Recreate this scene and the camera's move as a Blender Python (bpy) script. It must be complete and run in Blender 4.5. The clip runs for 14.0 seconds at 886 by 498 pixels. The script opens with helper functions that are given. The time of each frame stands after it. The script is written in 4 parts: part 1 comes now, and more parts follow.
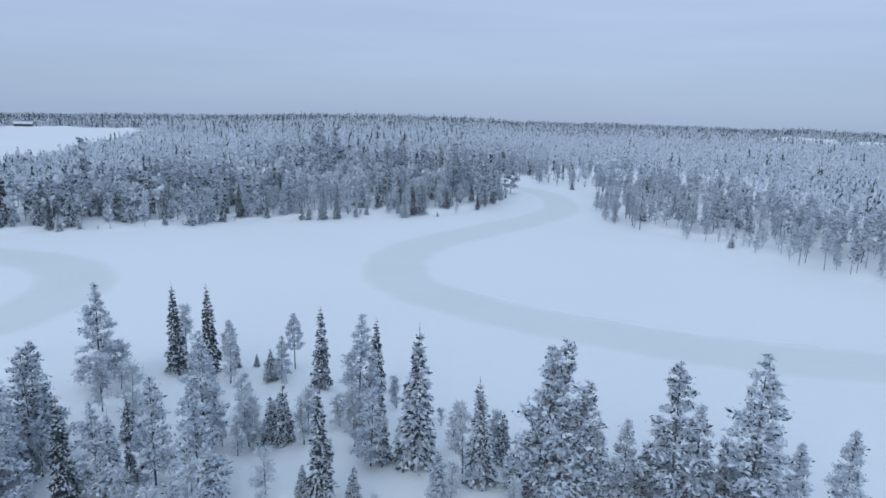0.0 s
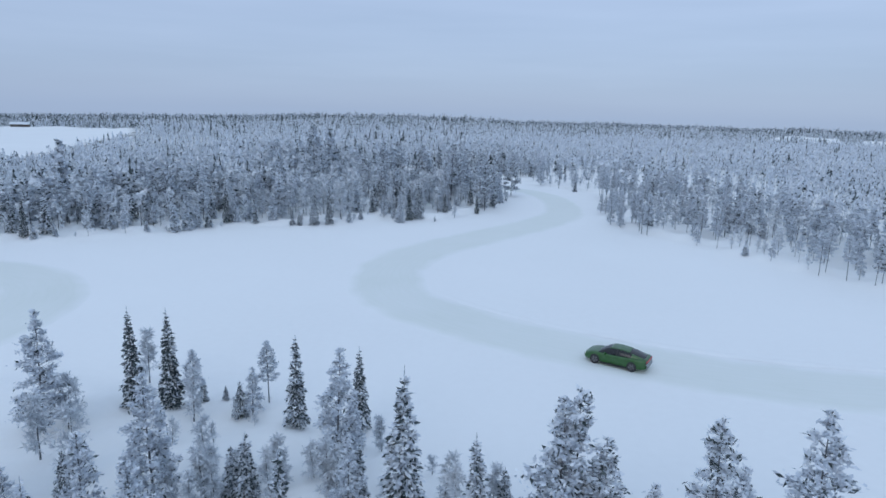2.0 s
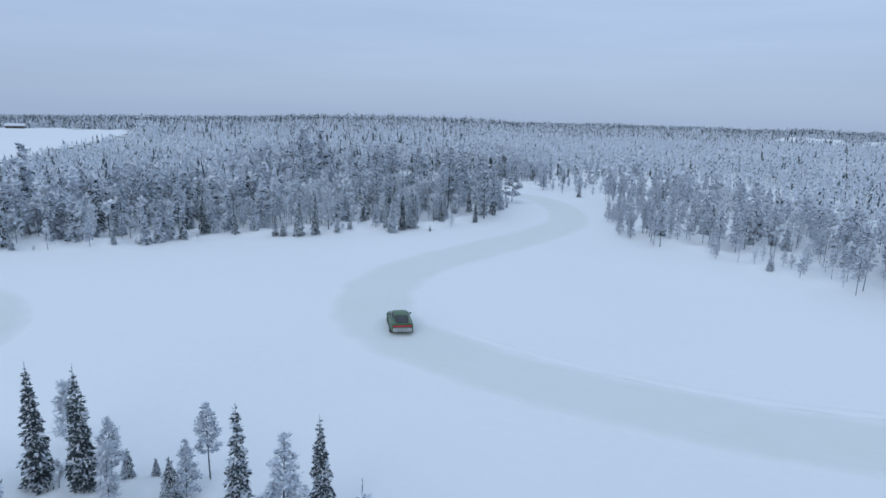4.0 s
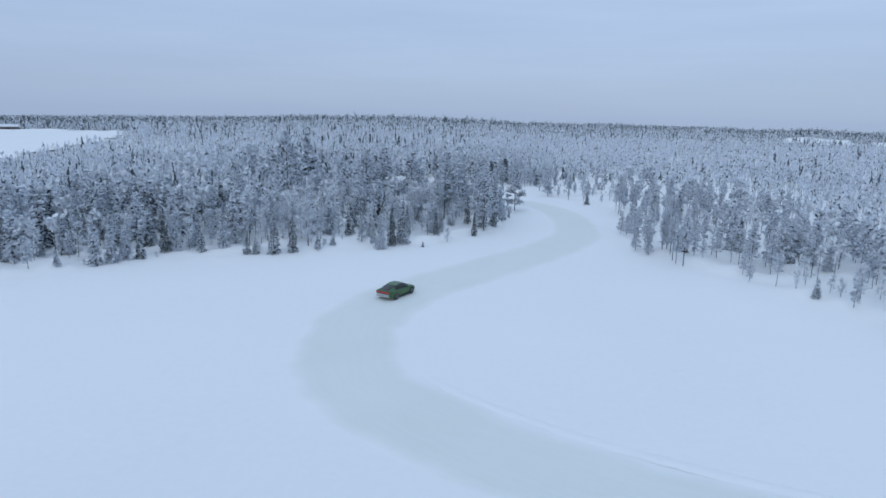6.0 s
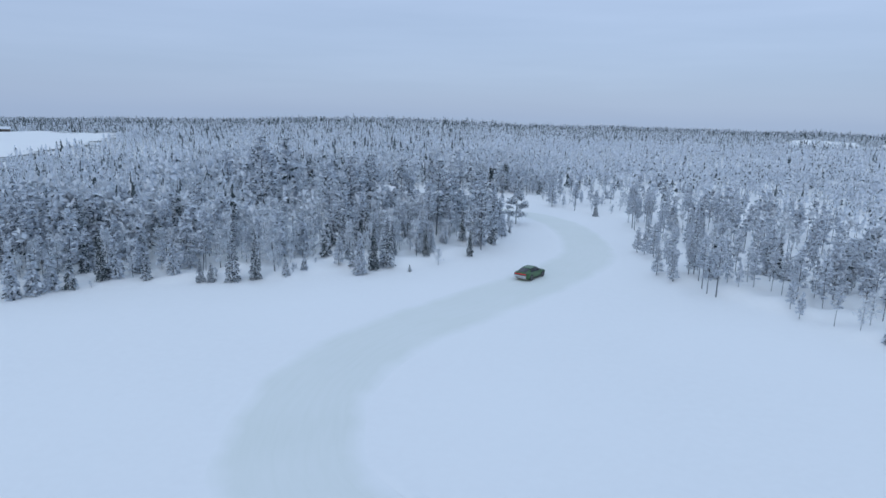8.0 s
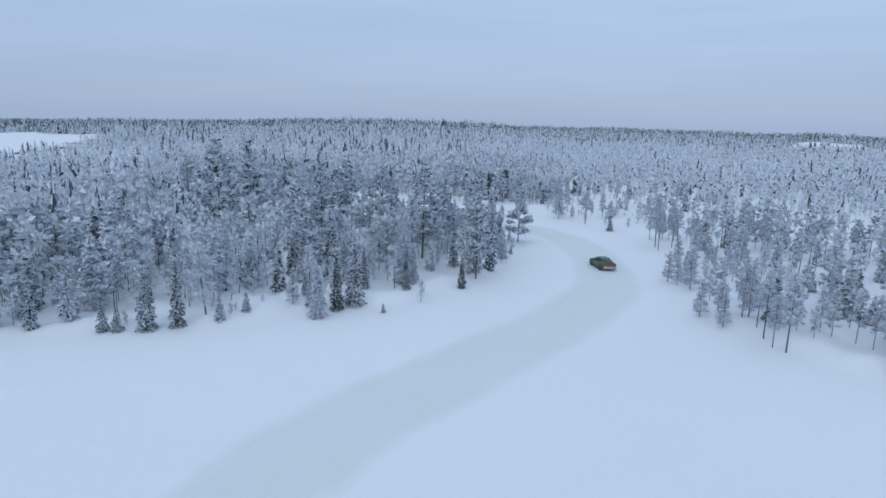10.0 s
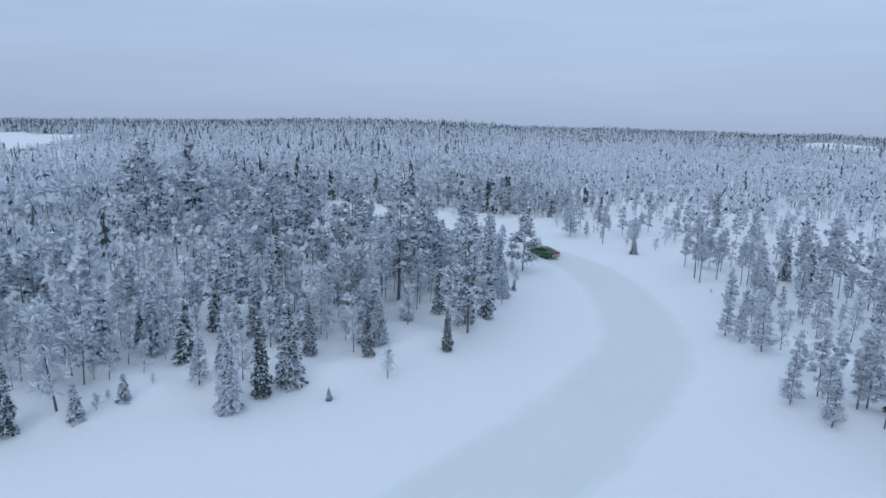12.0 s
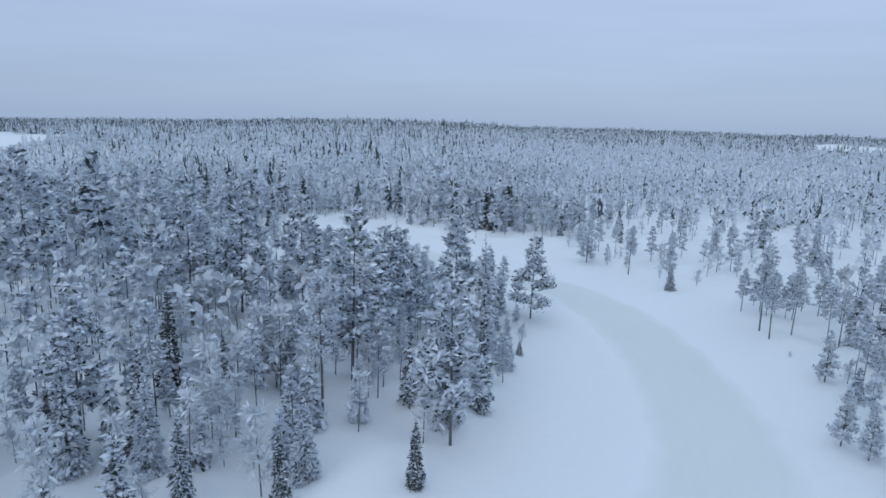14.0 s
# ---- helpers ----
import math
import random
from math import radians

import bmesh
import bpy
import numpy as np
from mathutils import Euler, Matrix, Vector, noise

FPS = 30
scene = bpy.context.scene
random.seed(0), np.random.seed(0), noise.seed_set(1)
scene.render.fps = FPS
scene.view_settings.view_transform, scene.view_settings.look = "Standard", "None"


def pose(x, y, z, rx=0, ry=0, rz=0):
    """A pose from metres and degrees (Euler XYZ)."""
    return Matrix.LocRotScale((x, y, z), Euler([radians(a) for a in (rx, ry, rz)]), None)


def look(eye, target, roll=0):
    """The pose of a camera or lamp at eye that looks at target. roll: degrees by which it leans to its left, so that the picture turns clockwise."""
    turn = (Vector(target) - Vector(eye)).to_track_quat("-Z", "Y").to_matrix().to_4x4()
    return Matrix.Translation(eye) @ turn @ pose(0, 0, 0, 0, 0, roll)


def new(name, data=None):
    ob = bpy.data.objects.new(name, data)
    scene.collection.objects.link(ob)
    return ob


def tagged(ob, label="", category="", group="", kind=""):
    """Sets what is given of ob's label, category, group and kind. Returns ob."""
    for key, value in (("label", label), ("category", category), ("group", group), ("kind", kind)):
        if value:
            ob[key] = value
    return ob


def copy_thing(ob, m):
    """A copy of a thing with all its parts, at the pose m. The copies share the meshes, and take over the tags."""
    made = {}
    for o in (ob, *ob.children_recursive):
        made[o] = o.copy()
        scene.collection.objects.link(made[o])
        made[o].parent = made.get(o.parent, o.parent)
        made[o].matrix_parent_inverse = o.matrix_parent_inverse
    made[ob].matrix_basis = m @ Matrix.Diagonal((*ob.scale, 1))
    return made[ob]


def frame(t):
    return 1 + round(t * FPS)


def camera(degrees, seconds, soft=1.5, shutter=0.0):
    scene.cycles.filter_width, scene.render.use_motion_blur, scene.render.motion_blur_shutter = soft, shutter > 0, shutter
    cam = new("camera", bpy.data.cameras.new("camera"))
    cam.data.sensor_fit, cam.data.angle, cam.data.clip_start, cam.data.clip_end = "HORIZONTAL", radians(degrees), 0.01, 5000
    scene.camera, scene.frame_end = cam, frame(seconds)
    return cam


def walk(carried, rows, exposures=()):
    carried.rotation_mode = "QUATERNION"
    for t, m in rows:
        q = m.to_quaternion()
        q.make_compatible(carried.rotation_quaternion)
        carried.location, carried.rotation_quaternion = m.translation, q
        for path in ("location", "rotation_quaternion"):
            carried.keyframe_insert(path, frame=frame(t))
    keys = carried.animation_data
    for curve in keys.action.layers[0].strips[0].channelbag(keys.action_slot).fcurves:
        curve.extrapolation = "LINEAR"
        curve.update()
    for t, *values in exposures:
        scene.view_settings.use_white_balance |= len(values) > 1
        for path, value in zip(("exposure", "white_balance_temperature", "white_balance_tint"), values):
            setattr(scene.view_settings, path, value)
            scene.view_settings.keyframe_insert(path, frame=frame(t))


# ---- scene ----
# ---- camera: a level flight over the near bank, the frozen lake and along the forest ----
cam = camera(70.5, 14.0, soft=1.6)
PATH = [
    (0, (0.949, 5.723, 18.168), (0.976, 7.678, 17.747), 1.64),
    (0.5, (1.055, 6.894, 18.158), (1.081, 8.849, 17.736), 1.62),
    (1, (1.203, 8.172, 18.185), (1.229, 10.127, 17.764), 1.59),
    (1.5, (1.312, 9.418, 18.211), (1.338, 11.373, 17.789), 1.57),
    (2, (1.450, 10.840, 18.231), (1.476, 12.795, 17.809), 1.55),
    (2.5, (1.554, 12.401, 18.276), (1.579, 14.356, 17.855), 1.53),
    (3, (1.748, 14.344, 18.297), (1.773, 16.300, 17.877), 1.52),
    (5.5, (3.035, 27.084, 18.412), (3.056, 29.040, 17.993), 1.47),
    (6, (3.297, 30.118, 18.533), (3.317, 32.074, 18.114), 1.46),
    (6.5, (3.613, 33.023, 18.592), (3.633, 34.978, 18.173), 1.46),
    (7, (3.925, 36.172, 18.699), (3.945, 38.128, 18.281), 1.46),
    (7.5, (4.305, 39.394, 18.726), (4.323, 41.351, 18.310), 1.46),
    (8, (4.642, 43.028, 18.696), (4.660, 44.985, 18.283), 1.46),
    (10.5, (6.709, 65.169, 18.243), (6.729, 67.127, 17.835), 1.51),
    (11, (7.136, 70.070, 18.220), (7.155, 72.028, 17.812), 1.52),
    (11.5, (7.605, 74.698, 18.222), (7.624, 76.656, 17.813), 1.54),
    (12, (8.114, 79.663, 18.203), (8.132, 81.621, 17.795), 1.56),
    (12.5, (8.583, 84.209, 18.237), (8.600, 86.167, 17.829), 1.58),
    (13, (9.119, 89.043, 18.383), (9.136, 91.000, 17.975), 1.60),
    (13.5, (9.528, 94.054, 18.244), (9.543, 96.012, 17.837), 1.62),
    (14, (9.933, 98.840, 18.123), (9.948, 100.798, 17.716), 1.65),
]
walk(cam, [(t, look(eye, aim, roll)) for t, eye, aim, roll in PATH])

# ---- world, sun, exposure: a heavy blue overcast in a northern winter ----
SUN_HEIGHT, SUN_WAY = radians(24), radians(205)
world = bpy.data.worlds.new("overcast_sky")
scene.world = world
world.use_nodes = True
wt = world.node_tree
wt.nodes.clear()


def link(tree, a, b):
    tree.links.new(a, b)


def ramp_of(tree, stops, source):
    r = tree.nodes.new("ShaderNodeValToRGB")
    while len(r.color_ramp.elements) < len(stops):
        r.color_ramp.elements.new(0.5)
    for e, (at, colour) in zip(r.color_ramp.elements, stops):
        e.position, e.color = at, (*colour, 1)
    link(tree, source, r.inputs["Fac"])
    return r


def build_world():
    out = wt.nodes.new("ShaderNodeOutputWorld")
    add = wt.nodes.new("ShaderNodeAddShader")
    clear, cloud = wt.nodes.new("ShaderNodeBackground"), wt.nodes.new("ShaderNodeBackground")
    sky = wt.nodes.new("ShaderNodeTexSky")
    sky.sky_type, sky.sun_disc = "NISHITA", False
    sky.sun_elevation, sky.sun_rotation = SUN_HEIGHT, SUN_WAY
    link(wt, sky.outputs["Color"], clear.inputs["Color"])
    clear.inputs["Strength"].default_value = 0.012
    # the cloud deck: darker towards the horizon, with long faint streaks
    place = wt.nodes.new("ShaderNodeTexCoord")
    split = wt.nodes.new("ShaderNodeSeparateXYZ")
    link(wt, place.outputs["Generated"], split.inputs[0])
    stretch = wt.nodes.new("ShaderNodeMapping")
    stretch.inputs["Scale"].default_value = (1.4, 1.4, 16)
    link(wt, place.outputs["Generated"], stretch.inputs["Vector"])
    streak = wt.nodes.new("ShaderNodeTexNoise")
    streak.inputs["Scale"].default_value, streak.inputs["Detail"].default_value = 1.6, 5
    link(wt, stretch.outputs["Vector"], streak.inputs["Vector"])
    shift = wt.nodes.new("ShaderNodeMath")
    shift.operation = "MULTIPLY_ADD"
    shift.inputs[1].default_value = 0.20
    link(wt, streak.outputs["Fac"], shift.inputs[0])
    link(wt, split.outputs["Z"], shift.inputs[2])
    deck = ramp_of(wt, ((0.05, (0.308, 0.408, 0.600)), (0.15, (0.328, 0.435, 0.635)), (0.29, (0.400, 0.515, 0.735)), (1.0, (0.51, 0.66, 0.885))), shift.outputs[0])
    link(wt, deck.outputs["Color"], cloud.inputs["Color"])
    cloud.inputs["Strength"].default_value = 1.0
    link(wt, clear.outputs[0], add.inputs[0])
    link(wt, cloud.outputs[0], add.inputs[1])
    link(wt, add.outputs[0], out.inputs["Surface"])


build_world()
sun = new("sun", bpy.data.lights.new("sun", "SUN"))
sun.data.energy, sun.data.angle, sun.data.color = 0.5, radians(40), (0.96, 0.97, 1.0)
sun.matrix_world = pose(0, 0, 60, 90 - 24, 0, -25)


# ---- materials ----
def material(name, rough=0.7, metal=0.0):
    m = bpy.data.materials.new(name)
    m.use_nodes = True
    b = m.node_tree.nodes["Principled BSDF"]
    b.inputs["Roughness"].default_value, b.inputs["Metallic"].default_value = rough, metal
    return m, m.node_tree, b


def noise_at(tree, scale, detail=4, coords="Object", stretch=None):
    c = tree.nodes.new("ShaderNodeTexCoord")
    n = tree.nodes.new("ShaderNodeTexNoise")
    n.inputs["Scale"].default_value, n.inputs["Detail"].default_value = scale, detail
    source = c.outputs[coords]
    if stretch:
        k = tree.nodes.new("ShaderNodeMapping")
        k.inputs["Scale"].default_value = stretch
        link(tree, source, k.inputs["Vector"])
        source = k.outputs["Vector"]
    link(tree, source, n.inputs["Vector"])
    return n.outputs["Fac"]


def mixed(tree, factor, a, b):
    m = tree.nodes.new("ShaderNodeMix")
    m.data_type = "RGBA"
    for socket, value in ((m.inputs[0], factor), (m.inputs[6], a), (m.inputs[7], b)):
        if isinstance(value, tuple):
            socket.default_value = (*value, 1)
        elif isinstance(value, float):
            socket.default_value = value
        else:
            link(tree, value, socket)
    return m.outputs[2]


def bumped(tree, shader, height, strength, distance):
    b = tree.nodes.new("ShaderNodeBump")
    b.inputs["Strength"].default_value, b.inputs["Distance"].default_value = strength, distance
    link(tree, height, b.inputs["Height"])
    link(tree, b.outputs["Normal"], shader.inputs["Normal"])


def math_node(tree, op, a, b=None, clamp=False):
    n = tree.nodes.new("ShaderNodeMath")
    n.operation, n.use_clamp = op, clamp
    for socket, value in zip(n.inputs, (a, b)):
        if value is None:
            continue
        if isinstance(value, (int, float)):
            socket.default_value = value
        else:
            link(tree, value, socket)
    return n.outputs[0]


def plain(name, colour, rough=0.5, metal=0.0, vary=0.12, scale=6.0):
    m, t, b = material(name, rough, metal)
    dark = tuple(c * (1 - vary) for c in colour)
    light = tuple(min(1, c * (1 + vary)) for c in colour)
    link(t, mixed(t, noise_at(t, scale), dark, light), b.inputs["Base Color"])
    return m


def snow_material(name, greyed):
    """Snow; with the flag set, it turns to a mottled dark grey far from the lake."""
    m, t, b = material(name, 0.85)
    wide = ramp_of(t, ((0.35, (0, 0, 0)), (0.65, (1, 1, 1))), noise_at(t, 0.035, 5)).outputs["Color"]
    base = mixed(t, wide, (0.815, 0.83, 0.83), (0.855, 0.87, 0.87))
    fine = noise_at(t, 1.6, 6)
    white = mixed(t, fine, base, (0.87, 0.885, 0.885))
    if greyed:
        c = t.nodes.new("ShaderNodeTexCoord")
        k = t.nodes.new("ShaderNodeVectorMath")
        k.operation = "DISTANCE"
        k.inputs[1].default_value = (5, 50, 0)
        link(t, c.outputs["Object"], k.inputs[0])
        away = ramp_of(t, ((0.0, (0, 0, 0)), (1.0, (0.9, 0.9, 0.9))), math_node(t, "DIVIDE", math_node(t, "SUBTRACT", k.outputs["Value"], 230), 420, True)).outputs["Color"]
        # mottled grey that takes over between 230 and 650 m out
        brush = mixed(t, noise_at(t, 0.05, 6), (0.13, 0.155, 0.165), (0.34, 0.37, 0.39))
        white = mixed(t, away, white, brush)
    link(t, white, b.inputs["Base Color"])
    drift = math_node(t, "ADD", noise_at(t, 0.35, 5, stretch=(1, 1.4, 1)), math_node(t, "MULTIPLY", fine, 0.25))
    bumped(t, b, drift, 0.28, 0.22)
    return m


def road_material():
    """Scraped ice under blown snow: bare in the driven middle, dusted towards the edges. The UV's u runs across."""
    m, t, b = material("scraped_ice", 0.4)
    uv = t.nodes.new("ShaderNodeUVMap")
    uv.uv_map = "across"
    sp = t.nodes.new("ShaderNodeSeparateXYZ")
    link(t, uv.outputs["UV"], sp.inputs[0])
    off = math_node(t, "ABSOLUTE", math_node(t, "SUBTRACT", sp.outputs["X"], 0.5))
    rag = math_node(t, "MULTIPLY", math_node(t, "SUBTRACT", noise_at(t, 0.3, 6), 0.5), 0.22)
    edge = math_node(t, "ADD", off, rag)
    bare = ramp_of(t, ((0.30, (1, 1, 1)), (0.455, (0, 0, 0))), edge).outputs["Color"]
    # lengthwise scrapes and tyre polish
    k = t.nodes.new("ShaderNodeMapping")
    k.inputs["Scale"].default_value = (26, 2.5, 1)
    link(t, uv.outputs["UV"], k.inputs["Vector"])
    n = t.nodes.new("ShaderNodeTexNoise")
    n.inputs["Scale"].default_value, n.inputs["Detail"].default_value = 1.0, 5
    link(t, k.outputs["Vector"], n.inputs["Vector"])
    scrape = ramp_of(t, ((0.3, (0.72, 0.72, 0.72)), (0.75, (1, 1, 1))), n.outputs["Fac"]).outputs["Color"]
    patch = ramp_of(t, ((0.3, (0.75, 0.75, 0.75)), (0.7, (1, 1, 1))), noise_at(t, 0.12, 4)).outputs["Color"]
    much = math_node(t, "MULTIPLY", math_node(t, "MULTIPLY", bare, scrape), patch)
    link(t, mixed(t, much, (0.85, 0.868, 0.868), (0.725, 0.765, 0.725)), b.inputs["Base Color"])
    link(t, math_node(t, "SUBTRACT", 0.85, math_node(t, "MULTIPLY", much, 0.3)), b.inputs["Roughness"])
    bumped(t, b, n.outputs["Fac"], 0.25, 0.03)
    return m


def island_mix(name, dark, light, rough, low=0.0, high=1.0):
    """Every tuft has a tone of its own between two colours, broken up by grain."""
    m, t, b = material(name, rough)
    g = t.nodes.new("ShaderNodeNewGeometry")
    tone = ramp_of(t, ((low, (0, 0, 0)), (high, (1, 1, 1))), g.outputs["Random Per Island"]).outputs["Color"]
    grain = noise_at(t, 9.0, 3)
    both = math_node(t, "ADD", math_node(t, "MULTIPLY", tone, 0.7), math_node(t, "MULTIPLY", grain, 0.35), True)
    link(t, mixed(t, both, dark, light), b.inputs["Base Color"])
    return m


SNOW = snow_material("drifted_snow", False)
GREYED_SNOW = snow_material("snow_greyer_afar", True)
ICE = road_material()
# tree tones carry a blue tint that stands in for haze and shade
NEEDLES = island_mix("spruce_needles", (0.018, 0.032, 0.033), (0.11, 0.14, 0.15), 0.75)
RIMED = island_mix("rimed_needles", (0.43, 0.48, 0.545), (0.73, 0.79, 0.86), 0.8)
LOAD = island_mix("snow_load", (0.58, 0.63, 0.68), (0.82, 0.86, 0.90), 0.85)
TWIGS = island_mix("rimed_twigs", (0.46, 0.50, 0.54), (0.76, 0.805, 0.85), 0.8)
BARK = plain("frosted_bark", (0.11, 0.118, 0.128), 0.9, 0, 0.6, 5)
TREE_MATERIALS = [BARK, NEEDLES, RIMED, LOAD, TWIGS]
B_, N_, R_, L_, T_ = range(5)


# ---- mesh helpers ----
def mesh_of(name, verts, faces, mats, slots=None, smooth=False):
    """A mesh from arrays: verts (n, 3), triangles (m, 3), material slots (m)."""
    verts, faces = np.asarray(verts, np.float32), np.asarray(faces, np.int32)
    me = bpy.data.meshes.new(name)
    me.vertices.add(len(verts))
    me.vertices.foreach_set("co", verts.ravel())
    me.loops.add(faces.size)
    me.loops.foreach_set("vertex_index", faces.ravel())
    me.polygons.add(len(faces))
    me.polygons.foreach_set("loop_start", np.arange(len(faces), dtype=np.int32) * faces.shape[1])
    for m in mats:
        me.materials.append(m)
    if slots is not None:
        me.polygons.foreach_set("material_index", np.asarray(slots, np.int32))
    me.polygons.foreach_set("use_smooth", np.full(len(faces), smooth))
    me.update(calc_edges=True)
    return me


def part(name, bm, mat, parent=None, label="", smooth=False):
    me = bpy.data.meshes.new(name)
    bmesh.ops.recalc_face_normals(bm, faces=bm.faces[:])
    for f in bm.faces:
        f.smooth = smooth
    bm.to_mesh(me)
    bm.free()
    me.materials.append(mat)
    ob = new(name, me)
    if parent:
        ob.parent = parent
    return tagged(ob, label) if label else ob


# ---- the lie of the land ----
LAKE = ((-386.4, 58.7), (-147.2, 79.1), (-62.9, 89.8), (-48.2, 94.2), (-40, 98.4), (-36, 103.4), (-30.1, 107.8), (-23.5, 110.4), (-18.7, 111),
        (-12.7, 113.4), (-8.4, 117.5), (-4.8, 116.4), (-1, 119.3), (4.7, 121.9), (11.8, 131.8), (15.8, 141.9), (19.7, 156.9), (16.7, 165.1),
        (11, 170.8), (4.4, 177.3), (-2.9, 183.6), (-9.2, 187.9), (-13.7, 193.3), (-12.6, 202.7), (-6.2, 208.8), (-0.7, 205.6), (5.7, 199.4))
LAKE += ((16.1, 192.6), (24.8, 187.4), (29.7, 180.6), (33.2, 174.5), (36.2, 169.5), (39.7, 164.4), (39, 153.3), (38, 142.2), (34.2, 132), (33.6, 125.6),
         (32.3, 120.3), (32.2, 115.8), (34.1, 112.3), (35, 108.9), (39.5, 104.2), (41.4, 97.5), (47, 85.7), (49.8, 79.5), (52.8, 76), (66.2, 63),
         (119.6, 44), (386.4, 30))
LAKE += ((386.4, 11.7), (55.2, 20.9), (27.6, 28.1), (19.5, 34.6), (11.7, 36.7), (5.8, 36.2), (2, 40.4), (-3.7, 43.5), (-7.4, 48.8), (-13.1, 50.9), (-18.8, 49.3),
         (-25.2, 51.9), (-30.8, 49.7), (-40.5, 42.3), (-55.2, 32.1), (-110.4, 19.9), (-386.4, 7.7))
FIELD = ((-108, 165), (-138, 262), (-170, 378), (-214, 490), (-285, 625), (-322, 606), (-382, 712), (-560, 790), (-700, 560), (-420, 240), (-180, 150))
GLADE = ((-205, 520), (-160, 530), (-170, 640), (-225, 640))
OPENING = ((318, 633), (452, 857), (580, 700), (400, 484))
RIDGE_AT = (-60, -34, -30.7, -26.8, -22.7, -18.3, -13.6, -8.8, -3.8, 1.2, 6.3, 11.3, 16.1, 20.7, 25, 29, 31, 35, 60)
RIDGE_UP = (-18, -16, -14, -11, -9, -7, -2, 2, 3, 1.5, -1, -1, 0, -1, -2, -2, 1, -3, -6)


def outside(x, y, poly):
    """Signed distance to a polygon's edge, positive outside."""
    best, inside = np.full(x.shape, 1e9), np.zeros(x.shape, bool)
    for (ax, ay), (bx, by) in zip(poly, poly[1:] + poly[:1]):
        dx, dy = bx - ax, by - ay
        k = np.clip(((x - ax) * dx + (y - ay) * dy) / (dx * dx + dy * dy), 0, 1)
        best = np.minimum(best, np.hypot(x - ax - k * dx, y - ay - k * dy))
        if dy:
            cross = (ay > y) != (by > y)
            inside ^= cross & (x < dx * (y - ay) / dy + ax)
    return np.where(inside, -best, best)


def ease(a, b, v):
    k = np.clip((v - a) / (b - a), 0, 1)
    return k * k * (3 - 2 * k)


def terrain(x, y):
    x, y = np.asarray(x, float), np.asarray(y, float)
    d = outside(x, y, LAKE)
    lump = np.sin(0.71 * x + 1.3 * np.sin(0.37 * y)) * np.sin(0.63 * y + 0.9 * np.sin(0.29 * x + 2))
    small = np.sin(1.9 * x + 2 * np.sin(0.8 * y)) * np.sin(1.7 * y + np.sin(1.1 * x))
    bank = ease(-1.0, 5.5, d) * (0.55 + 0.32 * lump + 0.10 * small) + ease(-0.5, 2.0, d) * (1 - ease(2.0, 6.0, d)) * (0.22 + 0.18 * lump)
    far = np.hypot(x - 5, y - 50)
    az = np.degrees(np.arctan2(x - 5, y - 50))
    return bank + (np.interp(az, RIDGE_AT, RIDGE_UP) + 0.5 * np.sin(az * 0.9) + 0.5 * np.sin(az * 2.3 + 1)) * ease(260, 1250, far) - 0.012 * np.maximum(far - 1350, 0) + 0.02 * lump


def axis(lo, hi, step, reach):
    mid = np.arange(lo, hi + step / 2, step)
    out, s = [], step
    at = hi
    while at < reach:
        s *= 1.17
        at += s
        out.append(at)
    left, s, at = [], step, lo
    while at > -reach:
        s *= 1.17
        at -= s
        left.append(at)
    return np.concatenate((left[::-1], mid, out))


def build_ground():
    xs, ys = axis(-70, 62, 1.0, 4600), axis(-4, 212, 1.0, 4600)
    gx, gy = np.meshgrid(xs, ys)
    gz = terrain(gx, gy)
    n = len(xs)
    i, j = np.meshgrid(np.arange(n - 1), np.arange(len(ys) - 1))
    a = (j * n + i).ravel()
    quads = np.stack((a, a + 1, a + n + 1, a + n), 1)
    me = mesh_of("ground", np.stack((gx.ravel(), gy.ravel(), gz.ravel()), 1), quads, [GREYED_SNOW], smooth=True)
    return tagged(new("ground", me), "deep untouched snow over the frozen lake and its banks", "snow", kind="structure")


build_ground()


def clearing(name, poly, label):
    """An open snowfield: a sheet laid on the ground, following it."""
    p = np.array(poly, float)
    xs, ys = np.linspace(*(p[:, 0].min(), p[:, 0].max()), 60), np.linspace(*(p[:, 1].min(), p[:, 1].max()), 60)
    gx, gy = np.meshgrid(xs, ys)
    inside = outside(gx, gy, poly) < 0
    v = np.stack((gx.ravel(), gy.ravel(), (terrain(gx, gy) + 0.5).ravel()), 1)
    i, j = np.meshgrid(np.arange(59), np.arange(59))
    a = (j * 60 + i).ravel()
    quads = np.stack((a, a + 1, a + 61, a + 60), 1)
    keep = inside.ravel()[quads].all(1)
    return tagged(new(name, mesh_of(name, v, quads[keep], [SNOW], smooth=True)), label, "field", kind="structure")


clearing("field", FIELD, "open snow-covered field beyond the woods")
clearing("glade", GLADE, "small snow-covered glade far off among the trees")
clearing("bog", OPENING, "open snow-covered bog among the woods")


def smooth_line(points, step=1.0):
    """Catmull-Rom through the points, at even steps."""
    p = np.array([points[0], *points, points[-1]], float)
    fine = []
    for k in range(1, len(p) - 2):
        u = np.linspace(0, 1, 24, endpoint=False)[:, None]
        a, b, c, d = p[k - 1:k + 3]
        fine.append(0.5 * (2 * b + (c - a) * u + (2 * a - 5 * b + 4 * c - d) * u ** 2 + (3 * b - a - 3 * c + d) * u ** 3))
    fine = np.concatenate(fine + [p[-1:]])
    run = np.concatenate(([0], np.cumsum(np.hypot(*np.diff(fine, axis=0).T))))
    at = np.arange(0, run[-1], step)
    return np.stack((np.interp(at, run, fine[:, 0]), np.interp(at, run, fine[:, 1])), 1)


